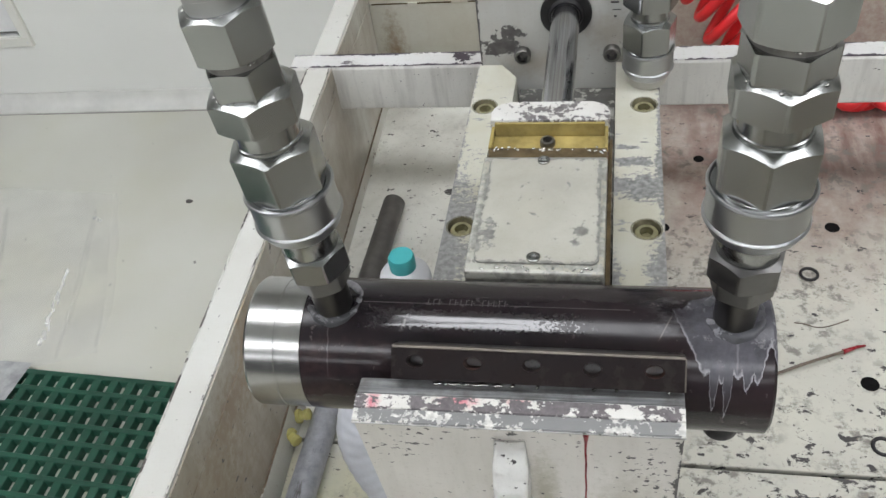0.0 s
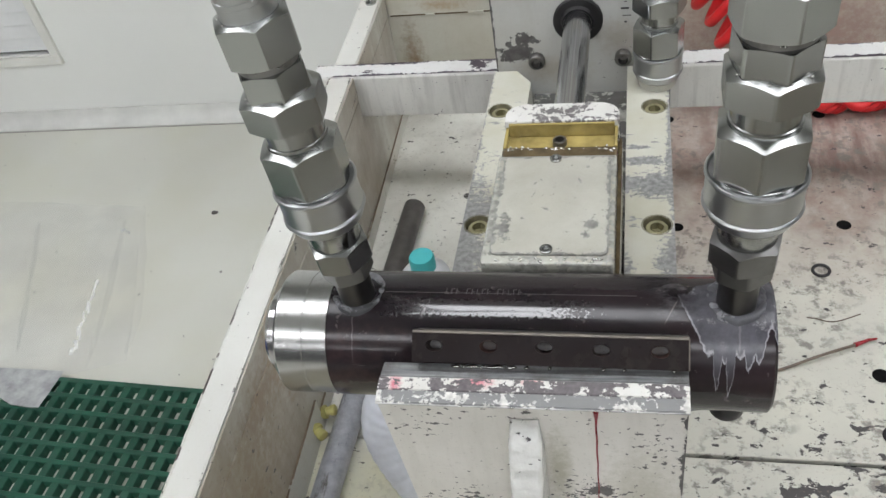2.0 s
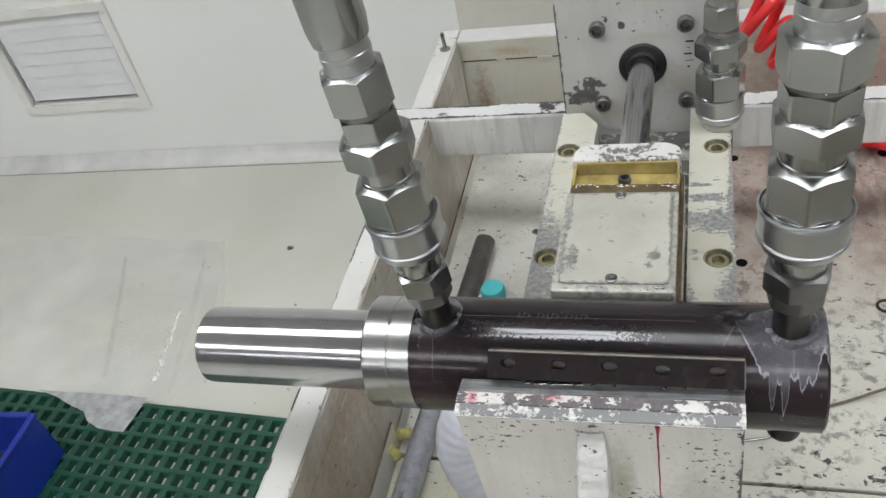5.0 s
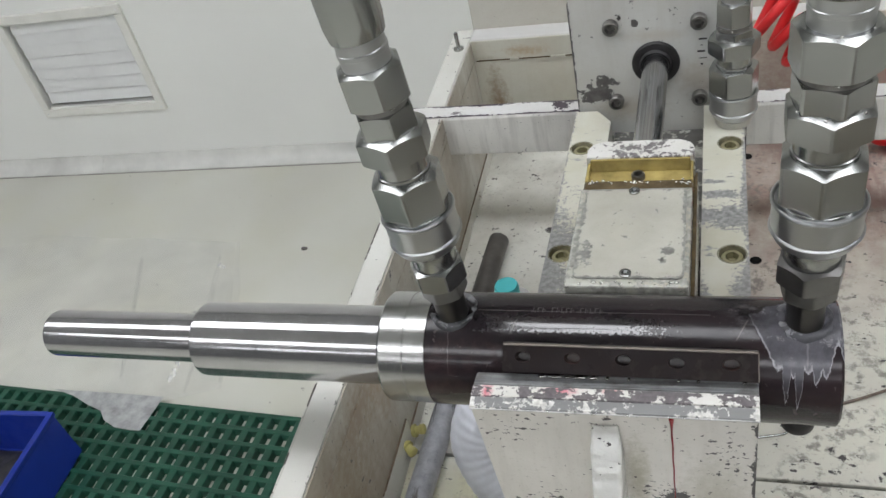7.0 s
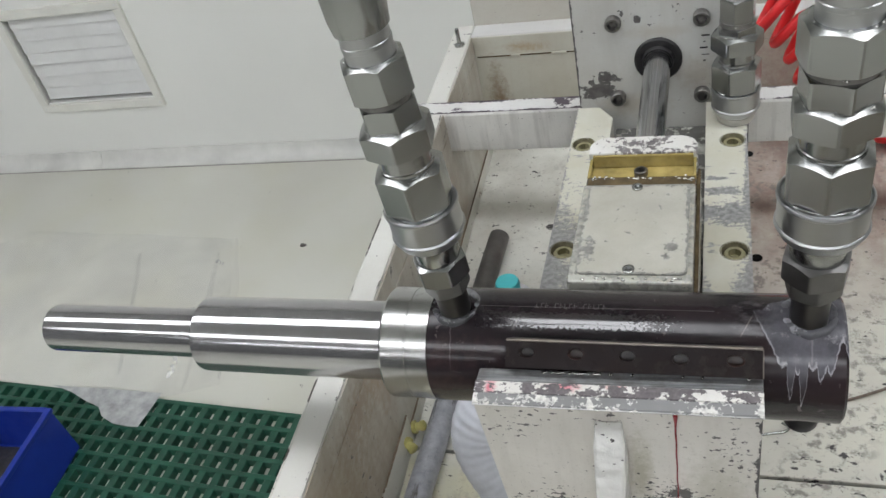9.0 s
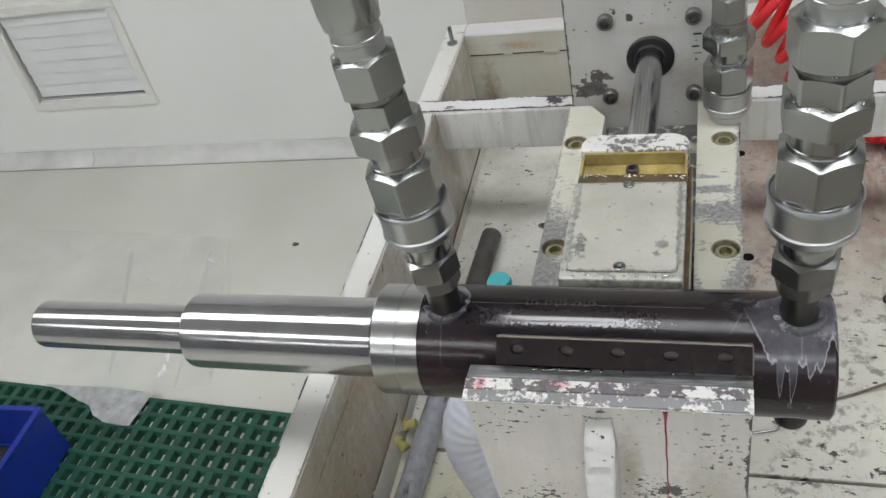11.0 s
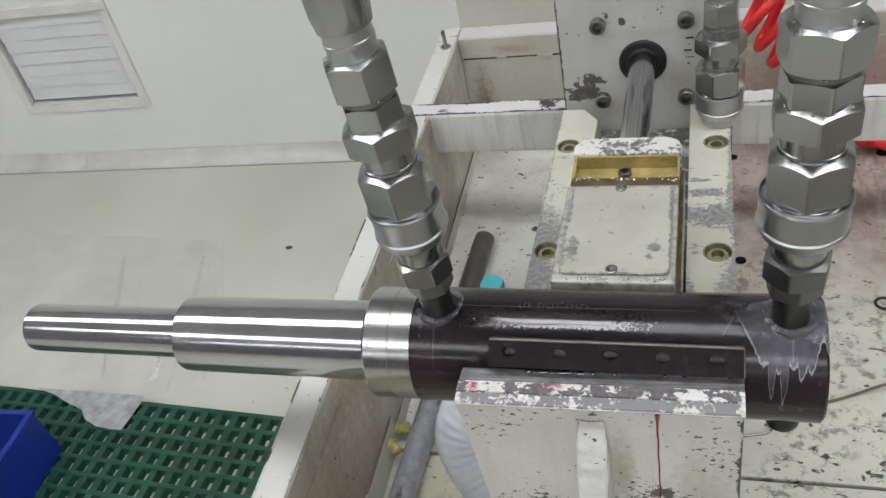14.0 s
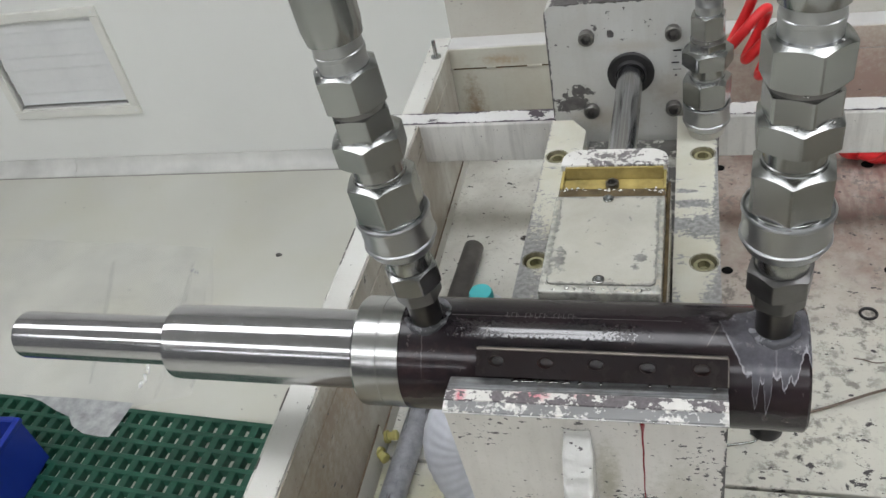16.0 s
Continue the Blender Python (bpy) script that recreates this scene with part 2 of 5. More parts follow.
paint_plate = worn_paint("plate_paint", (0.58, 0.585, 0.56), under=DARK, chips=0.70, scale=55, dirty=0.6, dirt=(0.38, 0.36, 0.31), pits=0.735, streaks=0.2,
                         edges=(("x", -0.106, 0.112, 0.0035), ("z", 0.9, 1.312, 0.003)),
                         spots=((-0.077, 0.8, 1.168, 0.030, 0.05, 0.013), (-0.066, 0.8, 1.189, 0.019, 0.05, 0.011), (-0.024, 0.8, 1.268, 0.006, 0.05, 0.006),
                                (-0.088, 0.8, 1.182, 0.005, 0.05, 0.004), (0.088, 0.8, 1.29, 0.006, 0.05, 0.003)),
                         tints=((0.050, 0.8, 1.185, 0.035, 0.05, 0.03, (0.43, 0.40, 0.35)), (-0.035, 0.8, 1.145, 0.06, 0.05, 0.022, (0.45, 0.42, 0.36)), (0.0, 0.8, 1.25, 0.05, 0.05, 0.012, (0.49, 0.47, 0.42))))
paint_beam = worn_paint("beam_paint", (0.70, 0.69, 0.65), chips=0.715, scale=60, dirty=0.3, dirt=(0.36, 0.35, 0.33), under=(0.06, 0.05, 0.06), under_metal=0.1, streaks=0.55)
paint_beam_top = worn_paint("beam_top_paint", (0.64, 0.64, 0.63), chips=0.66, scale=45, dirty=0.2, under=(0.045, 0.035, 0.045), under_metal=0.1, pits=0, stretch=(0.45, 1, 1),
                            edges=(("y", 0.8675, 0.9035, 0.0065),), spots=((-0.148, 0.886, 1.101, 0.014, 0.012, 0.02), (-0.27, 0.9, 1.101, 0.02, 0.006, 0.02)))
paint_cap = worn_paint("cap_paint", (0.66, 0.655, 0.62), chips=0.535, scale=175, dirty=0.25, under=(0.085, 0.075, 0.078), pits=0.70, cluster=0.40, under_metal=0.1, stretch=(0.8, 1, 1),
                       tints=((-0.095, 0.205, 1.271, 0.006, 0.012, 0.02, (0.55, 0.16, 0.20)), (-0.038, 0.208, 1.272, 0.016, 0.006, 0.02, (0.60, 0.18, 0.22)), (0.0, 0.209, 1.272, 0.01, 0.004, 0.02, (0.55, 0.25, 0.25))))
paint_band = worn_paint("grey_primer", (0.185, 0.185, 0.182), under=(0.42, 0.415, 0.39), chips=0.605, scale=190, dirty=0.5, dirt=(0.11, 0.11, 0.11), pits=0, cluster=0.55, under_metal=0.0,
                        edges=(("x", -0.1076, 0.1036, 0.004),))
paint_end = worn_paint("end_paint", (0.64, 0.635, 0.605), chips=0.60, scale=150, dirty=0.2, under=(0.14, 0.13, 0.13), pits=0)
paint_rail = worn_paint("rail_paint", (0.56, 0.555, 0.48), chips=0.69, scale=120, dirty=0.6, under=(0.25, 0.25, 0.245), dirt=(0.44, 0.41, 0.27), pits=0, cluster=0.60, stretch=(0.40, 1.7, 1), ragged=0.9, rough=0.35,
                        edges=(("x", -0.109, 0.107, 0.005),), spots=((0.083, 0.562, 1.15, 0.10, 0.025, 0.1), (0.076, 0.603, 1.15, 0.030, 0.010, 0.1), (0.070, 0.626, 1.15, 0.020, 0.005, 0.1), (-0.108, 0.48, 1.15, 0.052, 0.15, 0.1), (0.111, 0.585, 1.15, 0.013, 0.095, 0.1), (0.110, 0.44, 1.15, 0.026, 0.075, 0.1), (0.060, 0.43, 1.15, 0.012, 0.04, 0.1)))
paint_cover = worn_paint("cover_paint", (0.43, 0.425, 0.37), chips=0.665, scale=100, dirty=1.0, dirt=(0.30, 0.285, 0.235), under=(0.20, 0.20, 0.185), pits=0.74,
                         edges=(("x", -0.0475, 0.0485, 0.0042), ("y", 0.342, 0.469, 0.0036)), spots=((-0.038, 0.375, 1.262, 0.007, 0.022, 0.05), (0.034, 0.378, 1.262, 0.006, 0.009, 0.05), (0.030, 0.366, 1.262, 0.005, 0.006, 0.05)),
                         tints=((0.012, 0.435, 1.262, 0.032, 0.022, 0.05, (0.35, 0.34, 0.295)), (-0.01, 0.40, 1.262, 0.02, 0.03, 0.05, (0.40, 0.39, 0.33))))
paint_carriage = worn_paint("carriage_paint", (0.42, 0.42, 0.37), chips=0.53, scale=120, dirty=0.6, under=(0.26, 0.26, 0.235), pits=0, rough=0.20, under_metal=0.1)
# bed between the rails: its shade is put into this darker oily paint
paint_bed_shade = worn_paint("bed_shade_paint", (0.17, 0.17, 0.165), chips=0.60, scale=90, dirty=0.9, dirt=(0.07, 0.065, 0.055), under=(0.30, 0.295, 0.27), pits=0, rough=0.20, under_metal=0.1)
paint_inner = worn_paint("tray_wall_paint", (0.56, 0.555, 0.50), under=DARK, chips=0.72, scale=45, dirty=1.0, dirt=(0.24, 0.18, 0.115), rough=0.35, pits=0.70, streaks=0.3,
                         tints=((-0.3155, 0.20, 0.99, 0.06, 0.24, 0.09, (0.30, 0.24, 0.17)), (-0.3155, 0.34, 1.05, 0.06, 0.09, 0.05, (0.30, 0.235, 0.165)), (-0.3155, 0.42, 1.05, 0.06, 0.05, 0.10, (0.36, 0.27, 0.18)), (-0.30, 1.115, 0.95, 0.03, 0.05, 0.12, (0.26, 0.20, 0.14))))
paint_back = worn_paint("tray_back_paint", (0.54, 0.54, 0.475), under=DARK, chips=0.74, scale=45, dirty=0.7, dirt=(0.37, 0.33, 0.24), rough=0.35, pits=0.76, streaks=0.15,
                        tints=((-0.305, 1.115, 0.95, 0.025, 0.05, 0.11, (0.27, 0.20, 0.13)), (-0.245, 1.115, 1.075, 0.05, 0.05, 0.012, (0.40, 0.32, 0.22)), (0.32, 1.115, 1.0, 0.30, 0.05, 0.14, (0.36, 0.275, 0.235))))

paint_foot_back = worn_paint("foot_strip_back", (0.64, 0.64, 0.585), under=(0.16, 0.125, 0.09), chips=0.69, scale=50, dirty=0.35, pits=0.74, edges=(("z", 0.5, 0.8932, 0.0022),))
paint_foot = worn_paint("foot_strip_paint", (0.63, 0.63, 0.575), under=(0.16, 0.125, 0.09), chips=0.69, scale=50, dirty=0.35, pits=0.74, edges=(("z", 0.5, 0.9172, 0.0022),))


def tray_material():
    """Tank floor: yellowed cream paint, grey worn patches, brown oil towards the back, wet."""
    m = Mat("tray_paint", 0.24)
    x, y, z = m.xyz()
    # paler to the left: light reflected off beam and wall, in the colour
    tone = m.mix(m.ramp(m.noise(7, 5, 0.6), (0.35, 0.0), (0.7, 1.0)), m.mix(m.math("MULTIPLY", m.math("ADD", x, 0.15), 5.0, True), (0.75, 0.745, 0.685), (0.585, 0.575, 0.50)), (0.49, 0.48, 0.43))
    sour = m.math("MULTIPLY", m.math("MULTIPLY", m.math("SUBTRACT", 0.425, y), 30.0, True), m.math("MULTIPLY", m.math("SUBTRACT", -0.02, x), 8.0, True))
    tone = m.mix(m.math("MULTIPLY", sour, m.ramp(m.noise(16, 4, 0.6, loc=(7, 7, 1)), (0.3, 0.35), (0.7, 0.95))), tone, (0.66, 0.64, 0.47))
    back = m.math("MULTIPLY", m.math("SUBTRACT", m.math("ADD", y, m.math("MULTIPLY", m.noise(8, 5, 0.6, loc=(2, 2, 2)), 0.5)), 0.88), 4.0, True)
    side = m.math("MULTIPLY", m.math("ADD", x, 0.02), 12.0, True)
    oil = m.math("MULTIPLY", m.math("MULTIPLY", back, side), m.ramp(m.noise(24, 6, 0.66), (0.3, 0.45), (0.65, 1.0)))
    tone = m.mix(oil, tone, (0.30, 0.225, 0.195))
    deep = m.math("MULTIPLY", m.math("MULTIPLY", m.math("SUBTRACT", y, 0.76), 4.0, True), m.math("MULTIPLY", m.math("SUBTRACT", x, 0.10), 7.0, True))
    deep = m.math("MULTIPLY", deep, m.ramp(m.noise(1.0, 5, 0.6, stretch=(34, 9, 1), loc=(3, 5, 0)), (0.42, 0.0), (0.62, 0.8)))
    tone = m.mix(deep, tone, (0.17, 0.095, 0.085))
    worn = m.ramp(m.noise(64, 9, 0.68, distort=0.15), (0.51, 0.0), (0.61, 0.85))
    area = m.ramp(m.math("ADD", m.noise(9, 3, 0.5, loc=(6, 1, 0)), m.math("MULTIPLY", side, 0.07)), (0.44, 0.0), (0.58, 1.0))
    tone = m.mix(m.math("MULTIPLY", m.math("MULTIPLY", worn, area), m.math("ADD", m.math("MULTIPLY", side, 0.75), 0.25)), tone, (0.20, 0.187, 0.168))
    chip = m.ramp(m.noise(75, 6, 0.6, loc=(1, 9, 4), stretch=(0.7, 1.2, 1)), (0.65, 0.0), (0.665, 1.0))
    # gouges thicken to the right, darkening it for chips and shade alike
    right = m.math("MULTIPLY", m.math("MULTIPLY", m.math("SUBTRACT", x, 0.08), 6.0, True), m.math("MULTIPLY", m.math("SUBTRACT", 0.58, y), 6.0, True))
    gouge = m.ramp(m.math("ADD", m.noise(42, 7, 0.68, loc=(8, 3, 1), stretch=(0.8, 1.1, 1), distort=0.3), m.math("MULTIPLY", right, 0.095)), (0.645, 0.0), (0.662, 1.0))
    chip = m.math("MAXIMUM", chip, gouge)
    tone = m.mix(chip, tone, (0.085, 0.08, 0.08))
    tone = m.mix(m.ramp(m.noise(210, 3, 0.6), (0.63, 0.0), (0.72, 0.5)), tone, (0.26, 0.22, 0.17))
    m.set("Base Color", tone)
    m.set("Roughness", m.ramp(m.noise(16, 5, 0.6, loc=(3, 3, 0)), (0.35, 0.10), (0.7, 0.25)))
    m.bump(m.math("SUBTRACT", m.math("MULTIPLY", m.noise(60, 4), 0.4), chip), 0.35, 0.0006)
    return m.m


paint_tray = tray_material()
chrome = metal("ground_chrome", (0.50, 0.495, 0.50), 0.125, streak=(900, 3, 3), scale=40)
chrome.node_tree.nodes["Principled BSDF"].inputs["Metallic"].default_value = 0.88
zinc = metal("zinc_steel", (0.365, 0.372, 0.364), 0.215, scale=22, even=0.94)
zinc_satin = metal("satin_sleeve", (0.48, 0.488, 0.492), 0.305, scale=90, even=0.94)
zinc_dark = metal("oiled_steel", (0.30, 0.29, 0.28), 0.36, grime=0.5, scale=160)
turned = metal("turned_steel", (0.52, 0.52, 0.51), 0.215, streak=(900, 1.5, 1.5), grime=0.05, scale=90, cut=0.16, even=0.90)
rod_steel = metal("rod_steel", (0.62, 0.62, 0.64), 0.17, streak=(520, 520, 1.0), scale=14, cut=0.6)
oil_gleam = metal("oil_gleam", (0.46, 0.46, 0.43), 0.06, even=0.95)
dull_steel = metal("dull_steel", (0.25, 0.245, 0.24), 0.42, scale=60, even=0.62, grime=0.25)
dark_steel = metal("black_oxide", (0.12, 0.115, 0.11), 0.35, grime=0.2)


def pipe_material():
    """Dark steel pipe, its front half pale with scuffs and painted highlight, oil left in streaks along it."""
    m = Mat("dull_pipe", 0.32, 0.3)
    x, y, z = m.xyz()
    dark = m.mix(m.ramp(m.noise(30, 5, 0.6), (0.35, 0.0), (0.7, 1.0)), (0.085, 0.08, 0.076), (0.14, 0.132, 0.124))
    pale = m.mix(m.ramp(m.noise(60, 5, 0.65), (0.35, 0.0), (0.7, 1.0)), (0.44, 0.45, 0.49), (0.27, 0.28, 0.31))
    run = m.noise(1.0, 6, 0.66, stretch=(60, 14, 60))
    front = m.math("MULTIPLY", m.math("SUBTRACT", 0.56, y), 2.2)
    amount = m.ramp(m.math("ADD", run, m.math("MINIMUM", front, 0.17)), (0.50, 0.0), (0.58, 1.0))
    m.set("Base Color", m.mix(amount, dark, pale))
    m.set("Roughness", m.ramp(m.noise(45, 4), (0.3, 0.29), (0.7, 0.45)))
    m.bump(m.noise(90, 4), 0.2, 0.0005)
    return m.m


pipe_grey = pipe_material()


def plain(name, colour, rough, var=0.25, scale=20.0, spec=0.5, bump=0.1):
    m = Mat(name, rough, 0.0, spec)
    c = m.mix(m.ramp(m.noise(scale, 5, 0.6), (0.3, 0.0), (0.75, 1.0)), colour, tuple(v * (1 - var) for v in colour))
    m.set("Base Color", c)
    m.set("Roughness", m.ramp(m.noise(scale * 3, 3), (0.3, max(0.04, rough - 0.1)), (0.7, rough + 0.1)))
    m.bump(m.noise(scale * 6, 3), bump, 0.0006)
    return m.m


wall_mat = plain("wall_panel_white", (0.84, 0.845, 0.81), 0.4, 0.06, 1.2, bump=0.03)
far_wall_mat = plain("far_wall_grey", (0.17, 0.175, 0.18), 0.5, 0.3, 1.0, bump=0.03)
cove_mat = plain("cove_grey", (0.78, 0.78, 0.74), 0.45, 0.3, 5.0)
ceiling_mat = plain("ceiling_white", (0.52, 0.52, 0.515), 0.7, 0.1, 1.0)
vent_white = plain("vent_white", (0.76, 0.765, 0.755), 0.45, 0.10, 8.0)
vent_cream = plain("vent_frame_cream", (0.78, 0.775, 0.72), 0.45, 0.1, 8.0)
green = plain("green_plastic", (0.0135, 0.090, 0.055), 0.45, 0.5, 12.0)
blue = plain("blue_plastic", (0.010, 0.034, 0.30), 0.38, 0.25, 9.0)
red = plain("red_hose", (0.75, 0.025, 0.03), 0.4, 0.15, 20.0)
teal = plain("teal_cap", (0.07, 0.46, 0.48), 0.4, 0.1, 40.0)
hose_white = plain("hose_white", (0.58, 0.60, 0.65), 0.4, 0.3, 30.0)
white_plastic = plain("white_plastic", (0.74, 0.75, 0.78), 0.4, 0.12, 25.0)
yellow_plastic = plain("yellow_plastic", (0.50, 0.46, 0.17), 0.4, 0.3, 60.0)
rubber = plain("black_rubber", (0.018, 0.017, 0.018), 0.45, 0.3, 60.0)
brass_bolt = plain("greased_bolt", (0.30, 0.28, 0.16), 0.17, 0.45, 90.0)
grease = plain("amber_grease", (0.44, 0.345, 0.125), 0.14, 0.5, 45.0, bump=0.5)
hole_dark = plain("hole_dark", (0.006, 0.006, 0.006), 0.7, 0.2, 50, spec=0.1)
bore_oil = plain("bore_oil", (0.23, 0.21, 0.135), 0.16, 0.6, 60.0, bump=0.4)
oily_brown = plain("oily_brown", (0.13, 0.095, 0.05), 0.15, 0.6, 60.0, bump=0.4)
# near-black for the vent's shaded inside and the floor joint
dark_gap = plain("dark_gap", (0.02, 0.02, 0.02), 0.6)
film_mat = plain("dull_plastic_film", (0.50, 0.51, 0.51), 0.16, 0.5, 26.0, bump=0.8)


def clear_film():
    m = Mat("clear_film", 0.10, 0.0, 0.8)
    m.set("Base Color", (0.62, 0.63, 0.63))
    m.set("Alpha", m.ramp(m.noise(5, 3, 0.5), (0.30, 0.03), (0.75, 0.26)))
    m.bump(m.noise(11, 5, 0.6, distort=0.8), 0.9, 0.008)
    return m.m


film_clear = clear_film()
# whitened film material that paints the glints
film_gleam = plain("film_gleam", (0.93, 0.94, 0.94), 0.3, 0.03, 40, spec=1.0, bump=0.1)
film_gleam.node_tree.nodes["Principled BSDF"].inputs["Metallic"].default_value = 0.15
film_gleam.node_tree.nodes["Principled BSDF"].inputs["Alpha"].default_value = 0.3
film_fold = plain("film_fold", (0.78, 0.785, 0.775), 0.18, 0.15, 20, spec=0.8, bump=1.0)
film_fold.node_tree.nodes["Principled BSDF"].inputs["Alpha"].default_value = 0.09


def floor_material():
    m = Mat("epoxy_floor", 0.3)
    big = m.noise(0.9, 1.5, 0.4)
    c = m.mix(m.ramp(big, (0.3, 0.0), (0.7, 1.0)), (0.70, 0.70, 0.635), (0.61, 0.61, 0.55))
    st = m.ramp(m.noise(2.2, 1.5, 0.4, loc=(4, 1, 0)), (0.25, 0.0), (0.95, 0.34))
    yel = m.ramp(m.noise(3.4, 2.0, 0.45, loc=(9, 4, 0)), (0.45, 0.0), (0.85, 0.45))
    c = m.mix(yel, c, (0.60, 0.59, 0.44))
    c = m.mix(st, c, (0.36, 0.33, 0.27))
    c = m.mix(m.ramp(m.noise(38, 3, 0.5), (0.72, 0.0), (0.76, 0.7)), c, (0.12, 0.11, 0.10))
    x, y, z = m.xyz()
    # dirt and the bars' shade, coloured into the floor under the grating
    dx = m.math("SUBTRACT", 0.89, m.math("ABSOLUTE", m.math("ADD", x, 1.317)))
    dy = m.math("SUBTRACT", 0.74, m.math("ABSOLUTE", m.math("SUBTRACT", y, 0.33)))
    under = m.math("MULTIPLY", m.math("MINIMUM", dx, dy), 12.0, True)
    c = m.mix(m.math("MULTIPLY", under, m.ramp(m.noise(7, 6, 0.65, loc=(2, 6, 0)), (0.3, 0.15), (0.65, 0.75))), c, (0.40, 0.39, 0.345))
    m.set("Base Color", c)
    m.set("Roughness", m.ramp(m.noise(2.0, 1.5, 0.4, loc=(1, 8, 0)), (0.25, 0.31), (0.75, 0.42)))
    m.bump(m.noise(9, 3), 0.08, 0.004)
    return m.m


floor_mat = floor_material()


def barrel_material():
    """Black barrel paint, brown where thin, oily; a pale scuffed wash with runs round one port."""
    m = Mat("barrel_paint", 0.2, 0.0, 0.42)
    x, y, z = m.xyz()
    base = m.mix(m.ramp(m.noise(14, 6, 0.65, stretch=(0.6, 1, 1)), (0.42, 0.0), (0.68, 1.0)), (0.0135, 0.0108, 0.0132), (0.029, 0.0185, 0.021))
    spots = m.ramp(m.noise(150, 3, 0.6), (0.66, 0.0), (0.7, 0.5))
    base = m.mix(spots, base, (0.13, 0.11, 0.11))
    scr = m.ramp(m.noise(1.0, 3, 0.6, stretch=(18, 260, 260), loc=(1, 1, 4)), (0.70, 0.0), (0.73, 0.35))
    base = m.mix(scr, base, (0.25, 0.23, 0.23))
    # brown where the paint is thin beside the collar
    brown = m.math("MULTIPLY", m.math("MULTIPLY", m.math("SUBTRACT", -0.055, x), 14.0, True), m.ramp(m.noise(26, 6, 0.66, loc=(3, 7, 1)), (0.38, 0.0), (0.62, 1.0)))
    turnd = m.math("ADD", m.math("ARCTAN2", m.math("MULTIPLY", y, -1.0), z), m.math("MULTIPLY", m.math("SUBTRACT", m.noise(30, 6, 0.7, loc=(8, 2, 2)), 0.5), 0.9))
    lower = m.math("MULTIPLY", m.math("SUBTRACT", turnd, 0.62), 9.0, True)
    base = m.mix(m.math("MULTIPLY", m.math("MULTIPLY", brown, lower), 0.75), base, m.mix(m.ramp(m.noise(70, 6, 0.7), (0.35, 0.0), (0.65, 1.0)), (0.052, 0.031, 0.031), (0.028, 0.017, 0.018)))
    # wash round the port at x = 0.141, running down the front in drips
    ang = m.math("ARCTAN2", m.math("MULTIPLY", y, -1.0), z)
    wob = m.math("MULTIPLY", m.math("SUBTRACT", m.noise(90, 3, 0.6), 0.5), 0.0035)
    xw = m.math("ADD", x, wob)
    low = m.math("MINIMUM", m.math("ADD", 0.06, m.math("MULTIPLY", m.math("SUBTRACT", xw, 0.0985), 47.0)), 0.90)
    for at, length, width in ((0.1238, 0.58, 0.0028), (0.1325, 0.68, 0.0030), (0.1283, 0.14, 0.0020), (0.1390, 0.06, 0.0022), (0.1445, 0.24, 0.0022), (0.1470, 0.10, 0.0018), (0.1515, 0.12, 0.0022), (0.1590, -0.42, 0.0050)):
        near = m.math("SUBTRACT", 1.0, m.math("DIVIDE", m.math("ABSOLUTE", m.math("SUBTRACT", xw, at)), width), True)
        low = m.math("ADD", low, m.math("MULTIPLY", m.math("POWER", near, 0.6), length))
    low = m.math("SUBTRACT", m.math("ADD", low, m.math("MULTIPLY", m.math("SUBTRACT", m.noise(260, 3, 0.6), 0.5), 0.16)), ang)
    left = m.math("MULTIPLY", m.math("SUBTRACT", 0.127, x), 13.0)
    high = m.math("SUBTRACT", m.math("ADD", m.math("ADD", ang, 0.12), m.math("MULTIPLY", m.noise(70, 5, 0.65), 0.5)), m.math("MAXIMUM", left, 0.0))
    edge = m.math("MINIMUM", low, high)
    fade = m.math("ADD", m.math("MULTIPLY", m.math("SUBTRACT", x, 0.094), 45.0), m.math("MULTIPLY", m.math("SUBTRACT", m.noise(34, 6, 0.68, loc=(1, 3, 8)), 0.5), 2.2))
    fade = m.math("MAXIMUM", fade, m.math("MULTIPLY", m.math("SUBTRACT", ang, 0.12), 4.0), True)
    wash = m.math("MULTIPLY", m.ramp(edge, (0.0, 0.0), (0.03, 1.0)), fade)
    rim = m.math("MULTIPLY", m.ramp(low, (0.0, 0.0), (0.03, 1.0), (0.10, 0.0)), wash)
    cloud = m.ramp(m.noise(50, 7, 0.7), (0.35, 0.0), (0.68, 1.0))
    washed = m.mix(cloud, (0.066, 0.064, 0.076), (0.135, 0.132, 0.150))
    run = m.math("SUBTRACT", 1.0, m.math("DIVIDE", m.math("ABSOLUTE", m.math("SUBTRACT", xw, 0.1385)), 0.0012), True)
    washed = m.mix(m.math("MULTIPLY", run, 0.6), washed, (0.24, 0.235, 0.26))
    smear = m.math("MULTIPLY", m.ramp(m.noise(1.0, 6, 0.7, stretch=(45, 90, 90), loc=(2, 4, 1)), (0.50, 0.0), (0.66, 0.7)), m.math("MULTIPLY", m.math("SUBTRACT", x, 0.072), 30.0, True))
    smear = m.math("MULTIPLY", smear, m.math("MULTIPLY", m.math("SUBTRACT", 0.5, ang), 4.0, True))
    base = m.mix(smear, base, (0.13, 0.125, 0.13))
    thin = m.math("SUBTRACT", 0.95, m.math("MULTIPLY", m.math("SUBTRACT", ang, 0.80), 1.6, True))
    base = m.mix(m.math("MULTIPLY", wash, m.math("MAXIMUM", thin, 0.12)), base, washed)
    crust = m.math("MULTIPLY", wash, m.ramp(m.noise(75, 8, 0.72, loc=(4, 4, 9)), (0.57, 0.0), (0.66, 0.6)))
    base = m.mix(crust, base, (0.34, 0.335, 0.35))
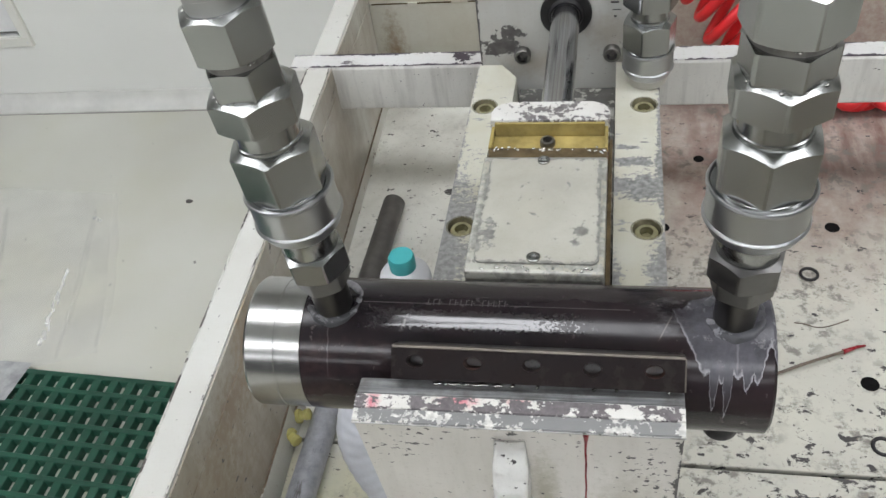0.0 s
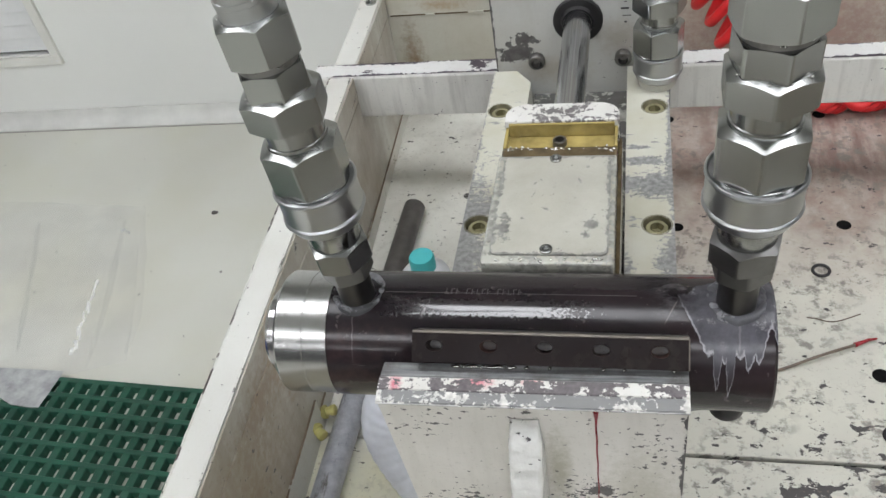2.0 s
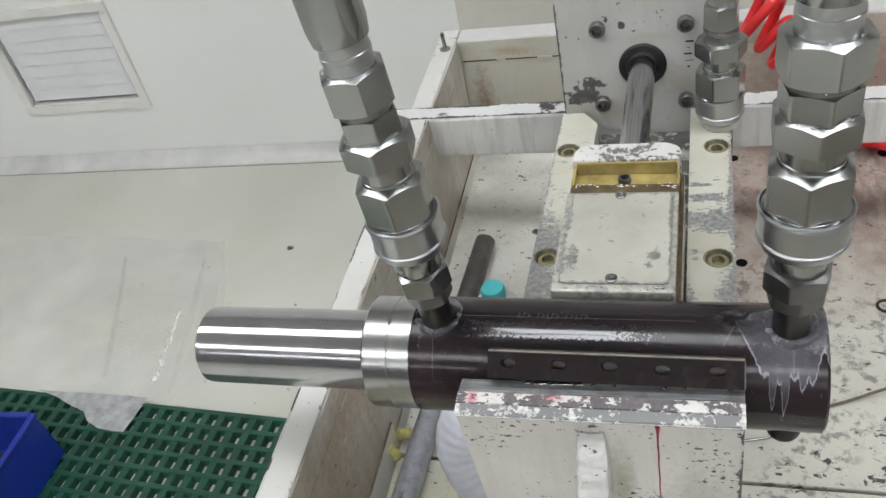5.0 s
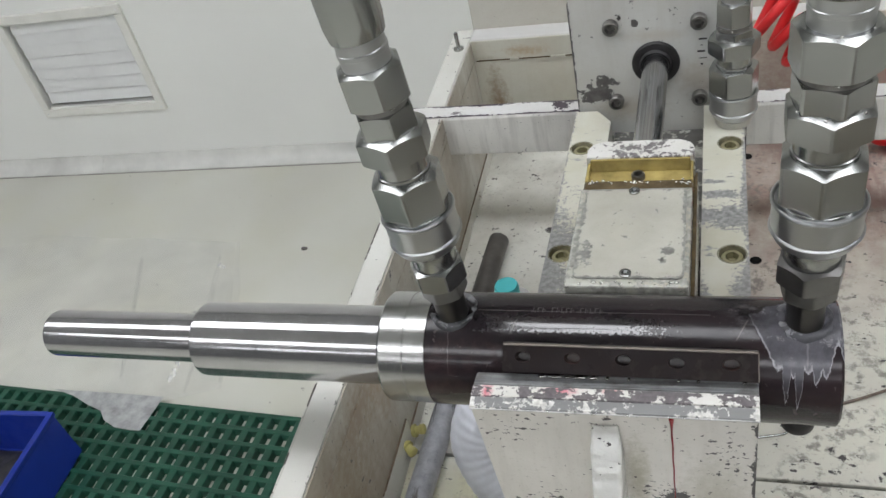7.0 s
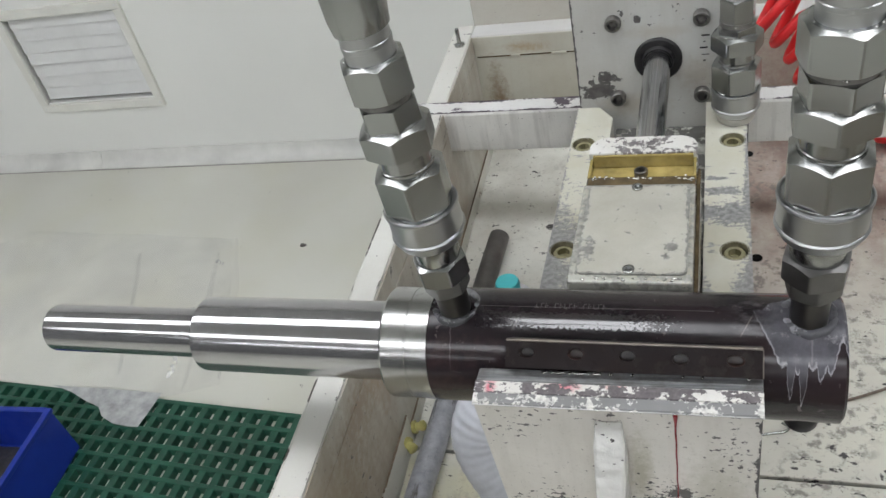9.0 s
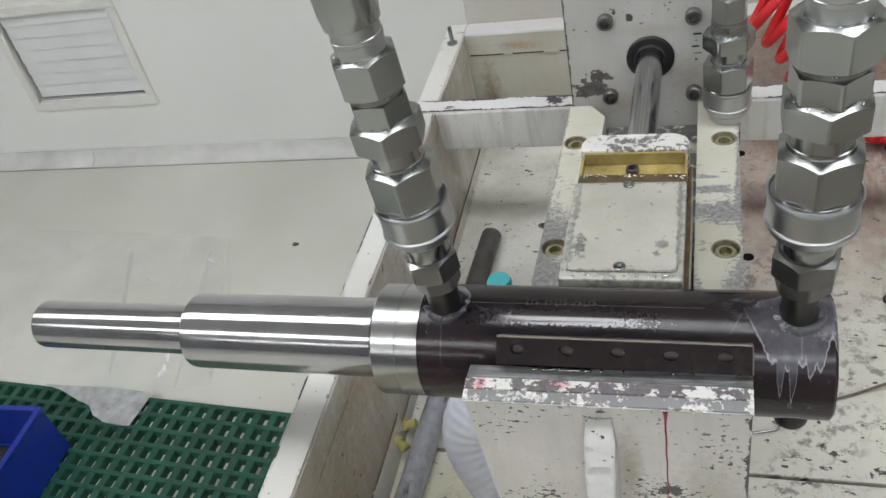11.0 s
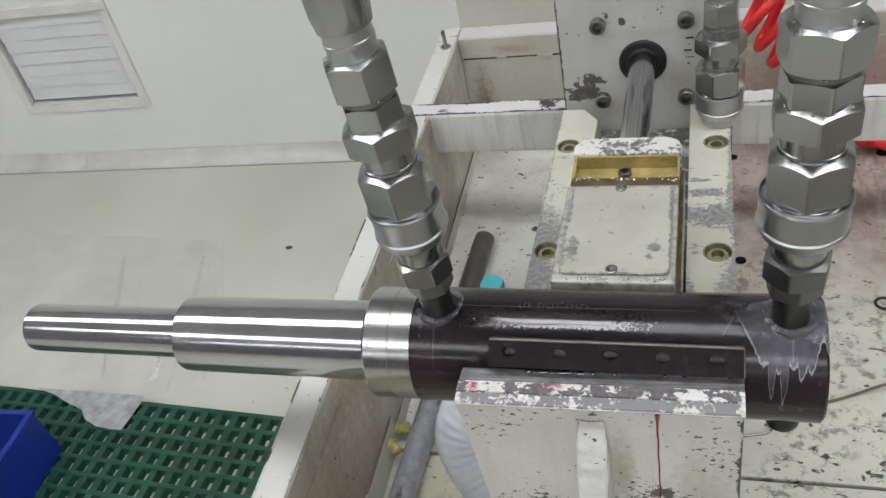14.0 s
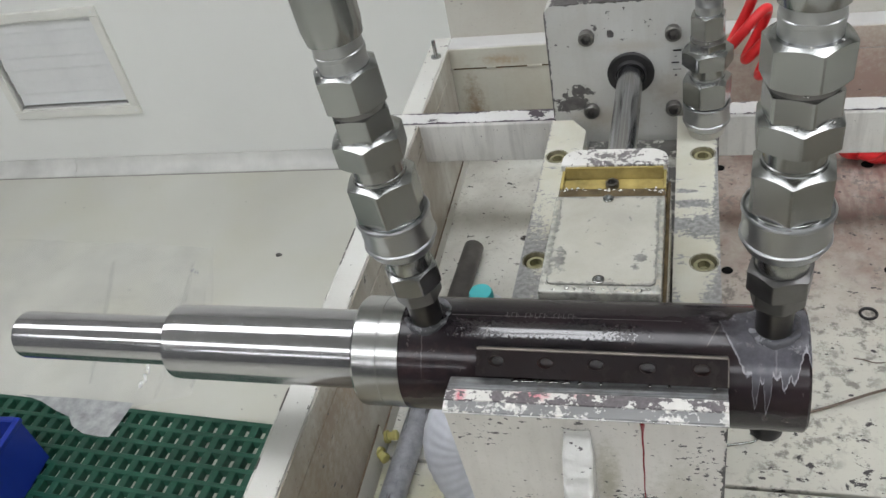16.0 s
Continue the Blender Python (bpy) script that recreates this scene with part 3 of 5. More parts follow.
    base = m.mix(m.math("MULTIPLY", rim, 0.85), base, (0.42, 0.41, 0.44))
    run = m.math("SUBTRACT", 1.0, m.math("DIVIDE", m.math("ABSOLUTE", m.math("ADD", xw, m.math("ADD", 0.1395, m.math("MULTIPLY", m.math("SUBTRACT", m.noise(40, 2, 0.5), 0.5), 0.004)))), 0.0007), True)
    run = m.math("MULTIPLY", run, m.math("MULTIPLY", m.math("SUBTRACT", 1.25, ang), 3.0, True))
    base = m.mix(m.math("MULTIPLY", run, 0.5), base, (0.15, 0.13, 0.135))
    scrape = m.math("SUBTRACT", 1.0, m.math("DIVIDE", m.math("ABSOLUTE", m.math("ADD", x, m.math("ADD", 0.079, m.math("MULTIPLY", ang, 0.016)))), 0.0022), True)
    scrape = m.math("MULTIPLY", scrape, m.math("MULTIPLY", m.math("SUBTRACT", 0.16, m.math("ABSOLUTE", m.math("SUBTRACT", ang, 0.33))), 14.0, True))
    base = m.mix(m.math("MULTIPLY", scrape, m.ramp(m.noise(300, 4, 0.7), (0.40, 0.0), (0.60, 0.7))), base, (0.26, 0.25, 0.25))
    dash = m.math("SUBTRACT", 1.0, m.math("DIVIDE", m.math("ABSOLUTE", m.math("SUBTRACT", m.math("ADD", x, m.math("MULTIPLY", ang, 0.024)), 0.100)), 0.0009), True)
    dash = m.math("MULTIPLY", dash, m.math("MULTIPLY", m.math("SUBTRACT", 0.20, m.math("ABSOLUTE", m.math("SUBTRACT", ang, 0.28))), 14.0, True))
    base = m.mix(m.math("MULTIPLY", dash, 0.55), base, (0.22, 0.19, 0.18))
    # a film of oil along the upper front, broken into drops at its lower edge
    drops = m.noise(560, 3, 0.55, stretch=(0.75, 1, 1), loc=(5, 0, 2))
    ends = m.math("MINIMUM", m.math("MULTIPLY", m.math("ADD", x, 0.112), 22.0), m.math("MULTIPLY", m.math("SUBTRACT", 0.030, x), 16.0))
    belt = m.math("MULTIPLY", m.math("MINIMUM", m.math("SUBTRACT", 0.43, ang), m.math("SUBTRACT", ang, 0.13)), 9.0)
    wet = m.ramp(m.math("ADD", m.math("MINIMUM", ends, belt), m.math("MULTIPLY", m.math("SUBTRACT", drops, 0.5), 2.4)), (0.10, 0.0), (0.24, 1.0))
    m.set("Coat Weight", wet)
    m.b.inputs["Coat IOR"].default_value = 1.65
    m.b.inputs["Coat Roughness"].default_value = 0.09
    m.set("Base Color", base)
    m.set("Roughness", m.mix(wash, m.ramp(m.noise(22, 6, 0.66, stretch=(0.5, 1, 1)), (0.40, 0.12), (0.64, 0.26)), (0.25, 0.25, 0.25)))
    m.bump(m.noise(120, 4, 0.6), 0.16, 0.0006)
    return m.m


barrel_mat = barrel_material()


def glow(name, colour, strength):
    m = bpy.data.materials.new(name)
    m.use_nodes = True
    b = m.node_tree.nodes["Principled BSDF"]
    b.inputs["Base Color"].default_value = (*colour, 1)
    b.inputs["Emission Color"].default_value = (*colour, 1)
    b.inputs["Emission Strength"].default_value = strength
    return m


lamp_glow = glow("lamp_diffuser", (0.985, 1.0, 1.045), LAMP)

# ---------------------------------------------------------------- the room
XL, XR, YF, CEIL = -5.0, 5.0, -7.0, 3.1
floor = tagged(part("floor", boxed(XL - 0.2, XR + 0.2, YF - 0.2, 3.2, -0.2, 0.0), floor_mat), "pale grey-green epoxy workshop floor with stains", "floor", kind="structure")
# unseen ceiling; its grey is set to limit bounce light
ceiling = tagged(part("ceiling", boxed(XL - 0.2, XR + 0.2, YF - 0.2, 3.2, CEIL, CEIL + 0.1), ceiling_mat), "unseen grey ceiling, toned for bounce light", "ceiling", kind="structure")
WALL = pose(-3.006, 2.3458, 0, 0, 0, 1.11)


def wall_with_hole():
    """Back wall in its own plane: x along it from -2.2 to 8.6, y into it; the hole takes the vent."""
    bm = bmesh.new()
    xs, zs = (-2.2, 0.418, 0.948, 8.6), (0.0, 0.308, 0.678, CEIL)
    for i in range(3):
        for k in range(3):
            if i == 1 and k == 1:
                continue
            box(bm, xs[i], xs[i + 1], 0, 0.12, zs[k], zs[k + 1])
    bmesh.ops.remove_doubles(bm, verts=bm.verts[:], dist=1e-5)
    seen = {}
    for f in bm.faces[:]:
        seen.setdefault(tuple(round(c, 4) for c in f.calc_center_median()), []).append(f)
    bmesh.ops.delete(bm, geom=[f for fs in seen.values() if len(fs) > 1 for f in fs], context="FACES")
    return bm


wall_back = tagged(part("wall_north", wall_with_hole(), wall_mat), "smooth white cleanroom wall panels", "wall", kind="structure")
wall_back.matrix_basis = WALL
# unseen walls added in dark grey, for dark reflections in the metal
tagged(part("wall_west", boxed(XL - 0.2, XL, YF, 2.25, 0, CEIL), far_wall_mat), "unseen dark grey wall, added for reflections", "wall", kind="structure")
tagged(part("wall_east", boxed(XR, XR + 0.2, YF, 2.65, 0, CEIL), far_wall_mat), "unseen dark grey wall, added for reflections", "wall", kind="structure")
tagged(part("wall_south", boxed(XL, XR, YF - 0.2, YF, 0, CEIL), far_wall_mat), "unseen dark grey wall, added for reflections", "wall", kind="structure")


def cove():
    """Concave floor cove along the wall."""
    bm = bmesh.new()
    sec = [(0.0, 0.062), (-0.005, 0.062), (-0.008, 0.044), (-0.017, 0.024), (-0.032, 0.011), (-0.047, 0.0065), (-0.052, 0.005), (-0.052, 0.0), (0.0, 0.0)]
    for x0, x1 in ((-2.0, 0.548), (0.551, 1.95), (1.953, 4.2), (4.203, 8.3)):
        a = [bm.verts.new((x0, y, z)) for y, z in sec]
        b = [bm.verts.new((x1, y, z)) for y, z in sec]
        for i in range(len(sec)):
            k = (i + 1) % len(sec)
            bm.faces.new((a[i], a[k], b[k], b[i]))
        bm.faces.new(a)
        bm.faces.new(b[::-1])
    return bm


cv = tagged(part("baseboard", cove(), cove_mat, smooth=40), "pale grey coved skirting, scuffed", "baseboard", kind="structure")
cv.matrix_basis = WALL @ pose(0, -0.003, 0)
seal = tagged(part("trim", boxed(-2.0, 8.2, -0.0605, -0.0555, 0.0, 0.0022), plain("dirty_sealant", (0.44, 0.43, 0.39), 0.5, 0.5, 6.0)), "dirty sealant line along the skirting", "trim", kind="structure")
seal.matrix_basis = WALL


def wall_vent():
    v = thing("air_vent", "white louvred return-air vent in a cream frame", "vent", m=WALL)
    x0, x1, z0, z1, w = 0.390, 0.978, 0.268, 0.722, 0.036
    for a in ((x0, x1, z0, z0 + w), (x0, x1, z1 - w, z1), (x0, x0 + w, z0 + w, z1 - w), (x1 - w, x1, z0 + w, z1 - w)):
        part("frame", boxed(a[0], a[1], -0.014, 0.004, a[2], a[3], 0.003), vent_cream, v, "cream metal frame")
    # near-black sheet added for the shade behind the slats
    part("duct_shade", boxed(x0 + w - 0.006, x1 - w + 0.006, 0.030, 0.034, z0 + w - 0.004, z1 - w + 0.004), dark_gap, v)
    n = 7
    for i in range(n):
        zc = z0 + w + 0.018 + (z1 - z0 - 2 * w - 0.016) * (i + 0.5) / n
        bm = boxed(x0 + w + 0.010, x1 - w - 0.002, -0.0262, 0.0262, -0.0011, 0.0011, 0.0007)
        s = part("slat", bm, vent_white, v)
        s.matrix_basis = pose(0, 0.012, zc, 80.5 + 4.0 * (i * 5 % 7) / 6, 0, 0)
    for x in (x0 + 0.018, x1 - 0.018):
        for z in (z0 + 0.018, z1 - 0.018):
            o = part("screw", lathe(bmesh.new(), [(0, 0.002), (0.003, 0.0016), (0.0042, 0.0)], 12), vent_white, v)
            o.matrix_basis = pose(x, -0.014, z, 90, 0, 0)
    return v


wall_vent()

# ceiling lamps in three rows
def ceiling_lamp():
    l = thing("ceiling_lamp", "long white flush ceiling light panel, lit", "ceiling light", "ceiling lights")
    for a in ((-0.595, 0.595, -0.31, -0.295), (-0.595, 0.595, 0.295, 0.31), (-0.597, -0.585, -0.295, 0.295), (0.585, 0.597, -0.295, 0.295)):
        part("frame", boxed(a[0], a[1], a[2], a[3], -0.03, 0.0), vent_white, l)
    part("diffuser", boxed(-0.585, 0.585, -0.295, 0.295, -0.022, -0.016), lamp_glow, l, "glowing diffuser")
    return l


first_lamp = ceiling_lamp()
rows = [(x, y) for y in (0.38, -1.85, -4.6) for x in (-3.9, -2.7, -1.5, -0.3, 0.9, 2.1, 3.3)]
first_lamp.matrix_basis = pose(rows[0][0], rows[0][1], CEIL)
for x, y in rows[1:]:
    copy_thing(first_lamp, pose(x, y, CEIL))

# ---------------------------------------------------------------- the test bench tank
TF = 0.865         # tank floor
RIM = 1.10
XW, XO = -0.3155, -0.3525
XRW = 0.75
YB = 1.115
YFR = -0.30


def bench():
    b = thing("test_bench", "cream-painted steel test bench tank, chipped and oily", "test bench")
    for y0, y1 in ((YFR - 0.037, 0.8675), (0.9035, YB + 0.045)):
        part("left_rim", boxed(XO, XW - 0.0025, y0, y1, 1.03, RIM, 0.003), paint_rim, b, "worn cream rim tube")
    for x0, w, m in ((XO + 0.0004, 0.0022, paint_arris), (XW - 0.0050, 0.0024, paint_arris)):
        part("rim_arris", boxed(x0, x0 + w, YFR - 0.03, 0.8672, RIM - 0.0004, RIM + 0.0004, 0.0003, 1), m, b, "rim edge chipped to dark metal")
    part("right_rim", boxed(XRW + 0.0025, XRW + 0.037, YFR - 0.037, YB + 0.045, 1.03, RIM, 0.003), paint_rim2, b)
    part("back_rim", boxed(XW - 0.002, XRW + 0.002, YB + 0.0025, YB + 0.045, 1.03, RIM, 0.003), paint_rim2, b)
    part("front_rim", boxed(XW - 0.002, XRW + 0.002, YFR - 0.037, YFR - 0.0025, 1.03, RIM, 0.003), paint_rim2, b)
    for z0, z1 in ((TF + 0.0005, 1.0592), (1.0607, RIM - 0.0015)):
        part("left_wall", boxed(XW - 0.0022, XW, YFR, YB, z0, z1, 0.0006, 1), paint_inner, b, "brown-stained inner tank wall")
        part("right_wall", boxed(XRW, XRW + 0.0022, YFR, YB, z0, z1, 0.0006, 1), paint_inner, b)
        part("back_wall", boxed(XW, XRW, YB, YB + 0.0022, z0, z1, 0.0006, 1), paint_back, b, "oily tank back wall")
        part("front_wall", boxed(XW, XRW, YFR - 0.0022, YFR, z0, z1, 0.0006, 1), paint_inner, b)
    for y0, y1, z1, m in ((YFR + 0.001, 0.436, 0.917, paint_foot), (0.4365, YB - 0.001, 0.893, paint_foot_back)):
        part("foot_strip", boxed(XW + 0.0002, XW + 0.0028, y0, y1, TF + 0.0005, z1, 0.0008), m, b, "pale strip along the wall foot")
    for i, (x, w) in enumerate(((-0.272, 0.012), (-0.20, 0.026), (-0.262, 0.006), (0.2, 0.02), (0.31, 0.014))):
        part("weld_bead", boxed(x, x + w, YB - 0.0028, YB - 0.0002, 1.0570, 1.0628, 0.0012), paint_back, b)
    part("weld_seam", boxed(XW + 0.004, -0.11, YB - 0.0006, YB + 0.0006, 1.0590, 1.0609), oily_brown, b, "dark weld seam")
    part("outer_panel", boxed(XO + 0.003, XO + 0.02, YFR - 0.03, YB + 0.04, TF - 0.02, 1.0295), paint_cream, b)
    part("outer_panel", boxed(XRW + 0.006, XRW + 0.03, YFR - 0.03, YB + 0.04, TF - 0.02, 1.0295), paint_cream, b)
    part("outer_panel", boxed(XO + 0.021, XRW + 0.005, YB + 0.006, YB + 0.03, TF - 0.02, 1.0295), paint_cream, b)
    part("outer_panel", boxed(XO + 0.021, XRW + 0.005, YFR - 0.03, YFR - 0.006, TF - 0.02, 1.0295), paint_cream, b)
    part("cross_beam", boxed(-0.378, XRW - 0.001, 0.868, 0.903, 1.03, RIM, 0.004, 3), paint_beam, b, "white box-section cross beam")
    part("beam_top", boxed(-0.377, XRW - 0.001, 0.8695, 0.9015, RIM + 0.0002, RIM + 0.0012, 0.0005, 1), paint_beam_top, b, "beam top with flaked black edges")
    for x0, y0 in ((XO + 0.01, YFR - 0.02), (XRW - 0.03, YFR - 0.02), (XO + 0.01, YB - 0.03), (XRW - 0.03, YB - 0.03)):
        part("leg", boxed(x0, x0 + 0.06, y0, y0 + 0.06, 0.0, TF - 0.0205, 0.003), paint_cream, b)
    # floor plates with a joint between them
    part("front_floor_plate", boxed(XW + 0.0003, XRW - 0.0003, YFR + 0.0005, 0.4185, TF - 0.02, TF, 0.0015), paint_tray, b, "oily cream tank floor plate")
    bm = boxed(XW + 0.0003, XRW - 0.0003, 0.4235, YB - 0.0005, TF - 0.02, TF, 0.0015)
    part("rear_floor_plate", bm, paint_tray, b, "oily cream tank floor plate with drain holes")
    part("joint", boxed(XW, XRW, 0.4186, 0.4234, TF - 0.02, TF - 0.012), dark_gap, b)
    # back splash panel behind the rim
    part("splash_panel", boxed(XW - 0.0265, XRW, YB + 0.0455, YB + 0.0555, 1.0, 1.75, 0.002), paint_cream, b, "cream splash panel")
    for x, y, r in DRAINS:
        o = part("drain_hole", lathe(bmesh.new(), [(0, 0.0004), (r, 0.0004), (r * 1.1, 0.0009), (r * 1.22, 0.0002)], 24), hole_dark, b)
        o.matrix_basis = pose(x, y, TF)
    s = part("stud", lathe(bmesh.new(), [(0, 0), (0.009, 0), (0.009, 0.003), (0.0035, 0.005), (0.0035, 0.030), (0.0025, 0.032), (0, 0.032)], 16), zinc, b, "steel stud on the rim", 40)
    s.matrix_basis = pose(STUD[0], STUD[1], RIM)
    # the left side of the tank runs slightly outward to the back
    for o in b.children:
        if o.name.split(".")[0] not in ("stud", "drain_hole", "leg", "splash_panel"):
            for v in o.data.vertices:
                if v.co.x < -0.29:
                    v.co.x -= 0.0325 * (v.co.y - 0.46)
    return b


STUD = (-0.352, 1.088)
DRAINS = [(0.356, 0.810, 0.008), (0.356, 0.545, 0.0085), (0.130, 0.805, 0.007), (0.187, 0.960, 0.0065), (0.124, 1.072, 0.007), (0.359, 1.075, 0.008)]
bench()


# ---------------------------------------------------------------- the clamp: rails, carriage, plate, jaw
def socket_screw(parent, m, r=0.0105, h=0.010, mat=None, name="socket_screw"):
    bm = lathe(bmesh.new(), [(0, 0), (r, 0), (r, h * 0.85), (r * 0.9, h), (r * 0.605, h)], 24)
    ring = [bm.verts.new((r * 0.60 * math.cos(radians(60 * i)), r * 0.60 * math.sin(radians(60 * i)), h * 0.999)) for i in range(6)]
    low = [bm.verts.new((v.co.x, v.co.y, h * 0.12)) for v in ring]
    for i in range(6):
        k = (i + 1) % 6
        bm.faces.new((ring[i], ring[k], low[k], low[i]))
    bm.faces.new(low)
    o = part(name, bm, mat or zinc_dark, parent, "", 40)
    o.matrix_basis = m
    return o


def guide_rail(side):
    r = thing("guide_rail", "worn painted steel guide rail with grease-filled counterbores", "guide rail", "guide rails")
    x0, x1 = sorted((side * 0.0586, side * 0.107))
    pts = [(x0, 0.26), (x1, 0.26), (x1, 0.79), (x0, 0.79)]
    if side < 0:
        pts = [(x0, 0.26), (x1, 0.26), (x1, 0.762), (x1 - 0.02, 0.789), (x0, 0.789)]
    bm = bmesh.new()
    hi = [bm.verts.new((x, y, 1.15)) for x, y in pts]
    lo = [bm.verts.new((x, y, TF)) for x, y in pts]
    edges = [bm.edges.new((hi[i - 1], hi[i])) for i in range(len(pts))]
    for i in range(len(pts)):
        bm.faces.new((hi[i - 1], hi[i], lo[i], lo[i - 1]))
    bm.faces.new(lo)
    for y in (0.5, 0.703):
        ring = [bm.verts.new((side * 0.09 + 0.0138 * math.cos(2 * math.pi * i / 28), y + 0.0138 * math.sin(2 * math.pi * i / 28), 1.15)) for i in range(28)]
        edges += [bm.edges.new((ring[i - 1], ring[i])) for i in range(28)]
    bmesh.ops.triangle_fill(bm, use_beauty=True, edges=edges)
    part("beam", bm, paint_rail, r)
    for y in (0.5, 0.703):
        c = part("counterbore", lathe(bmesh.new(), [(0, -0.012), (0.0135, -0.012), (0.0138, -0.0005), (0.0146, 0.0004), (0.0152, 0.0)], 28), bore_oil, r, "oily counterbore", 40)
        c.matrix_basis = pose(side * 0.09, y, 1.15)
        socket_screw(r, pose(side * 0.09, y, 1.1381, 0, 0, 20), 0.0112, 0.0085, brass_bolt)
    return r


guide_rail(-1)
guide_rail(1)
base = tagged(part("machine_bed", boxed(-0.0584, 0.0584, 0.26, 0.789, TF, 1.115, 0.001), paint_bed_shade), "grey oily base between the guide rails, shade put into its colour", "machine base")


def carriage():
    c = thing("clamp_carriage", "cream clamp carriage with bolted cover and amber grease pocket", "clamp carriage")
    part("body", boxed(-0.0535, 0.0525, 0.334, 0.4725, 1.1155, 1.2605, 0.002), paint_carriage, c)
    part("oily_lip", boxed(-0.0537, 0.0527, 0.4727, 0.4945, 1.1155, 1.2545, 0.004, 3), oily_brown, c, "brown oily lip")
    part("cover", slab(bmesh.new(), rounded(-0.047, 0.048, 0.3425, 0.4685, 0.006), 1.2607, 1.2625, 0.0006), paint_cover, c, "cream cover plate, paint worn at the edges")
    for y in (0.3475, 0.4640):
        socket_screw(c, pose(-0.001, y, 1.2625), 0.0052, 0.002, zinc, "cover_screw")
    part("grease_floor", boxed(-0.0535, 0.0525, 0.4947, 0.5265, 1.1155, 1.243, 0.001), grease, c, "amber grease pocket")
    part("pocket_side", boxed(-0.0535, -0.0505, 0.4948, 0.5264, 1.2432, 1.253, 0.0008), grease, c)
    part("pocket_side", boxed(0.0495, 0.0525, 0.4948, 0.5264, 1.2432, 1.253, 0.0008), grease, c)
    part("amber_face", boxed(-0.0505, 0.0495, 0.5235, 0.5266, 1.2432, 1.2578, 0.001), grease, c, "amber grease on the end plate")
    rng = random.Random(3)
    for i in range(46):
        # drops standing on the oily lip and along the wet front edge
        front = i >= 30
        q = rng.uniform(0.0005, 0.0013)
        x = rng.uniform(-0.05, 0.05)
        y = rng.uniform(0.3355, 0.3395) if front else 0.4905 + rng.gauss(0, 0.0016)
        d = part("oil_drop", lathe(bmesh.new(), [(1.0, -0.2), (0.8, 0.4), (0.4, 0.7), (0, 0.8)], 8), oil_gleam, c, "", 60)
        d.matrix_basis = pose(x, y, 1.2606 if front else 1.2543, 0, 0, rng.uniform(-20, 20)) @ Matrix.Diagonal((q * rng.uniform(1.0, 2.2), q, q, 1))
    socket_screw(c, pose(-0.0015, 0.5115, 1.243), 0.0068, 0.006, zinc_dark, "pocket_screw")
    part("end_plate", slab(bmesh.new(), rounded(-0.0545, 0.0535, 0.5267, 0.555, 0.016, corners="0011"), 1.1155, 1.2595, 0.0015), paint_end, c, "chipped white end plate")
    # dark brown strip added to fill the groove beside the rail
    part("gap_strip", boxed(0.0527, 0.0565, 0.345, 0.53, 1.116, 1.235, 0.0008), oily_brown, c, "dark brown strip in the gap beside the rail")
    return c


carriage()


def end_plate():
    p = thing("cylinder_plate", "chipped cream upright plate holding the clamp cylinder", "mounting plate")
    bm = slab(bmesh.new(), rounded(-0.106, 0.112, 1.1, 1.312, 0.014, corners="0011"), 0, 0.03, 0.0015)
    bmesh.ops.transform(bm, matrix=pose(0, 0.83, 0, 90, 0, 0), verts=bm.verts[:])
    part("plate", bm, paint_plate, p)
    part("foot", boxed(-0.106, 0.112, 0.8, 0.83, TF, 1.0995), paint_plate, p)
    face = 0.8
    for x in (-0.0535, 0.0535):
        for z in (1.159, 1.267):
            socket_screw(p, pose(x, face, z, 90, 0, 0), 0.0102, 0.010, zinc_dark)
    s = part("seal", lathe(bmesh.new(), [(0.0168, 0.0), (0.0300, 0.0), (0.0300, 0.003), (0.0285, 0.0045), (0.0205, 0.0045), (0.0185, 0.009), (0.0168, 0.009)], 40), rubber, p, "black rod seal", 40)
    s.matrix_basis = pose(0, face, 1.212, 90, 0, 0)
    o = part("clamp_rod", lathe(bmesh.new(), [(0, 0), (0.0163, 0), (0.0163, 0.28), (0, 0.28)], 40), rod_steel, p, "ground steel clamp rod", 40)
    o.matrix_basis = pose(0, 0.834, 1.212, 90, 0, 0)
    for i, z in enumerate((1.205, 1.214, 1.223, 1.232, 1.24)):
        part("mark", boxed(0.055 - 0.002 * (i % 3), 0.058 + 0.0025 * ((i * 2) % 3), face - 0.0012, face - 0.0004, z, z + 0.0012 + 0.0012 * ((i + 1) % 2), 0.0004, 1), rubber, p)
    return p


end_plate()


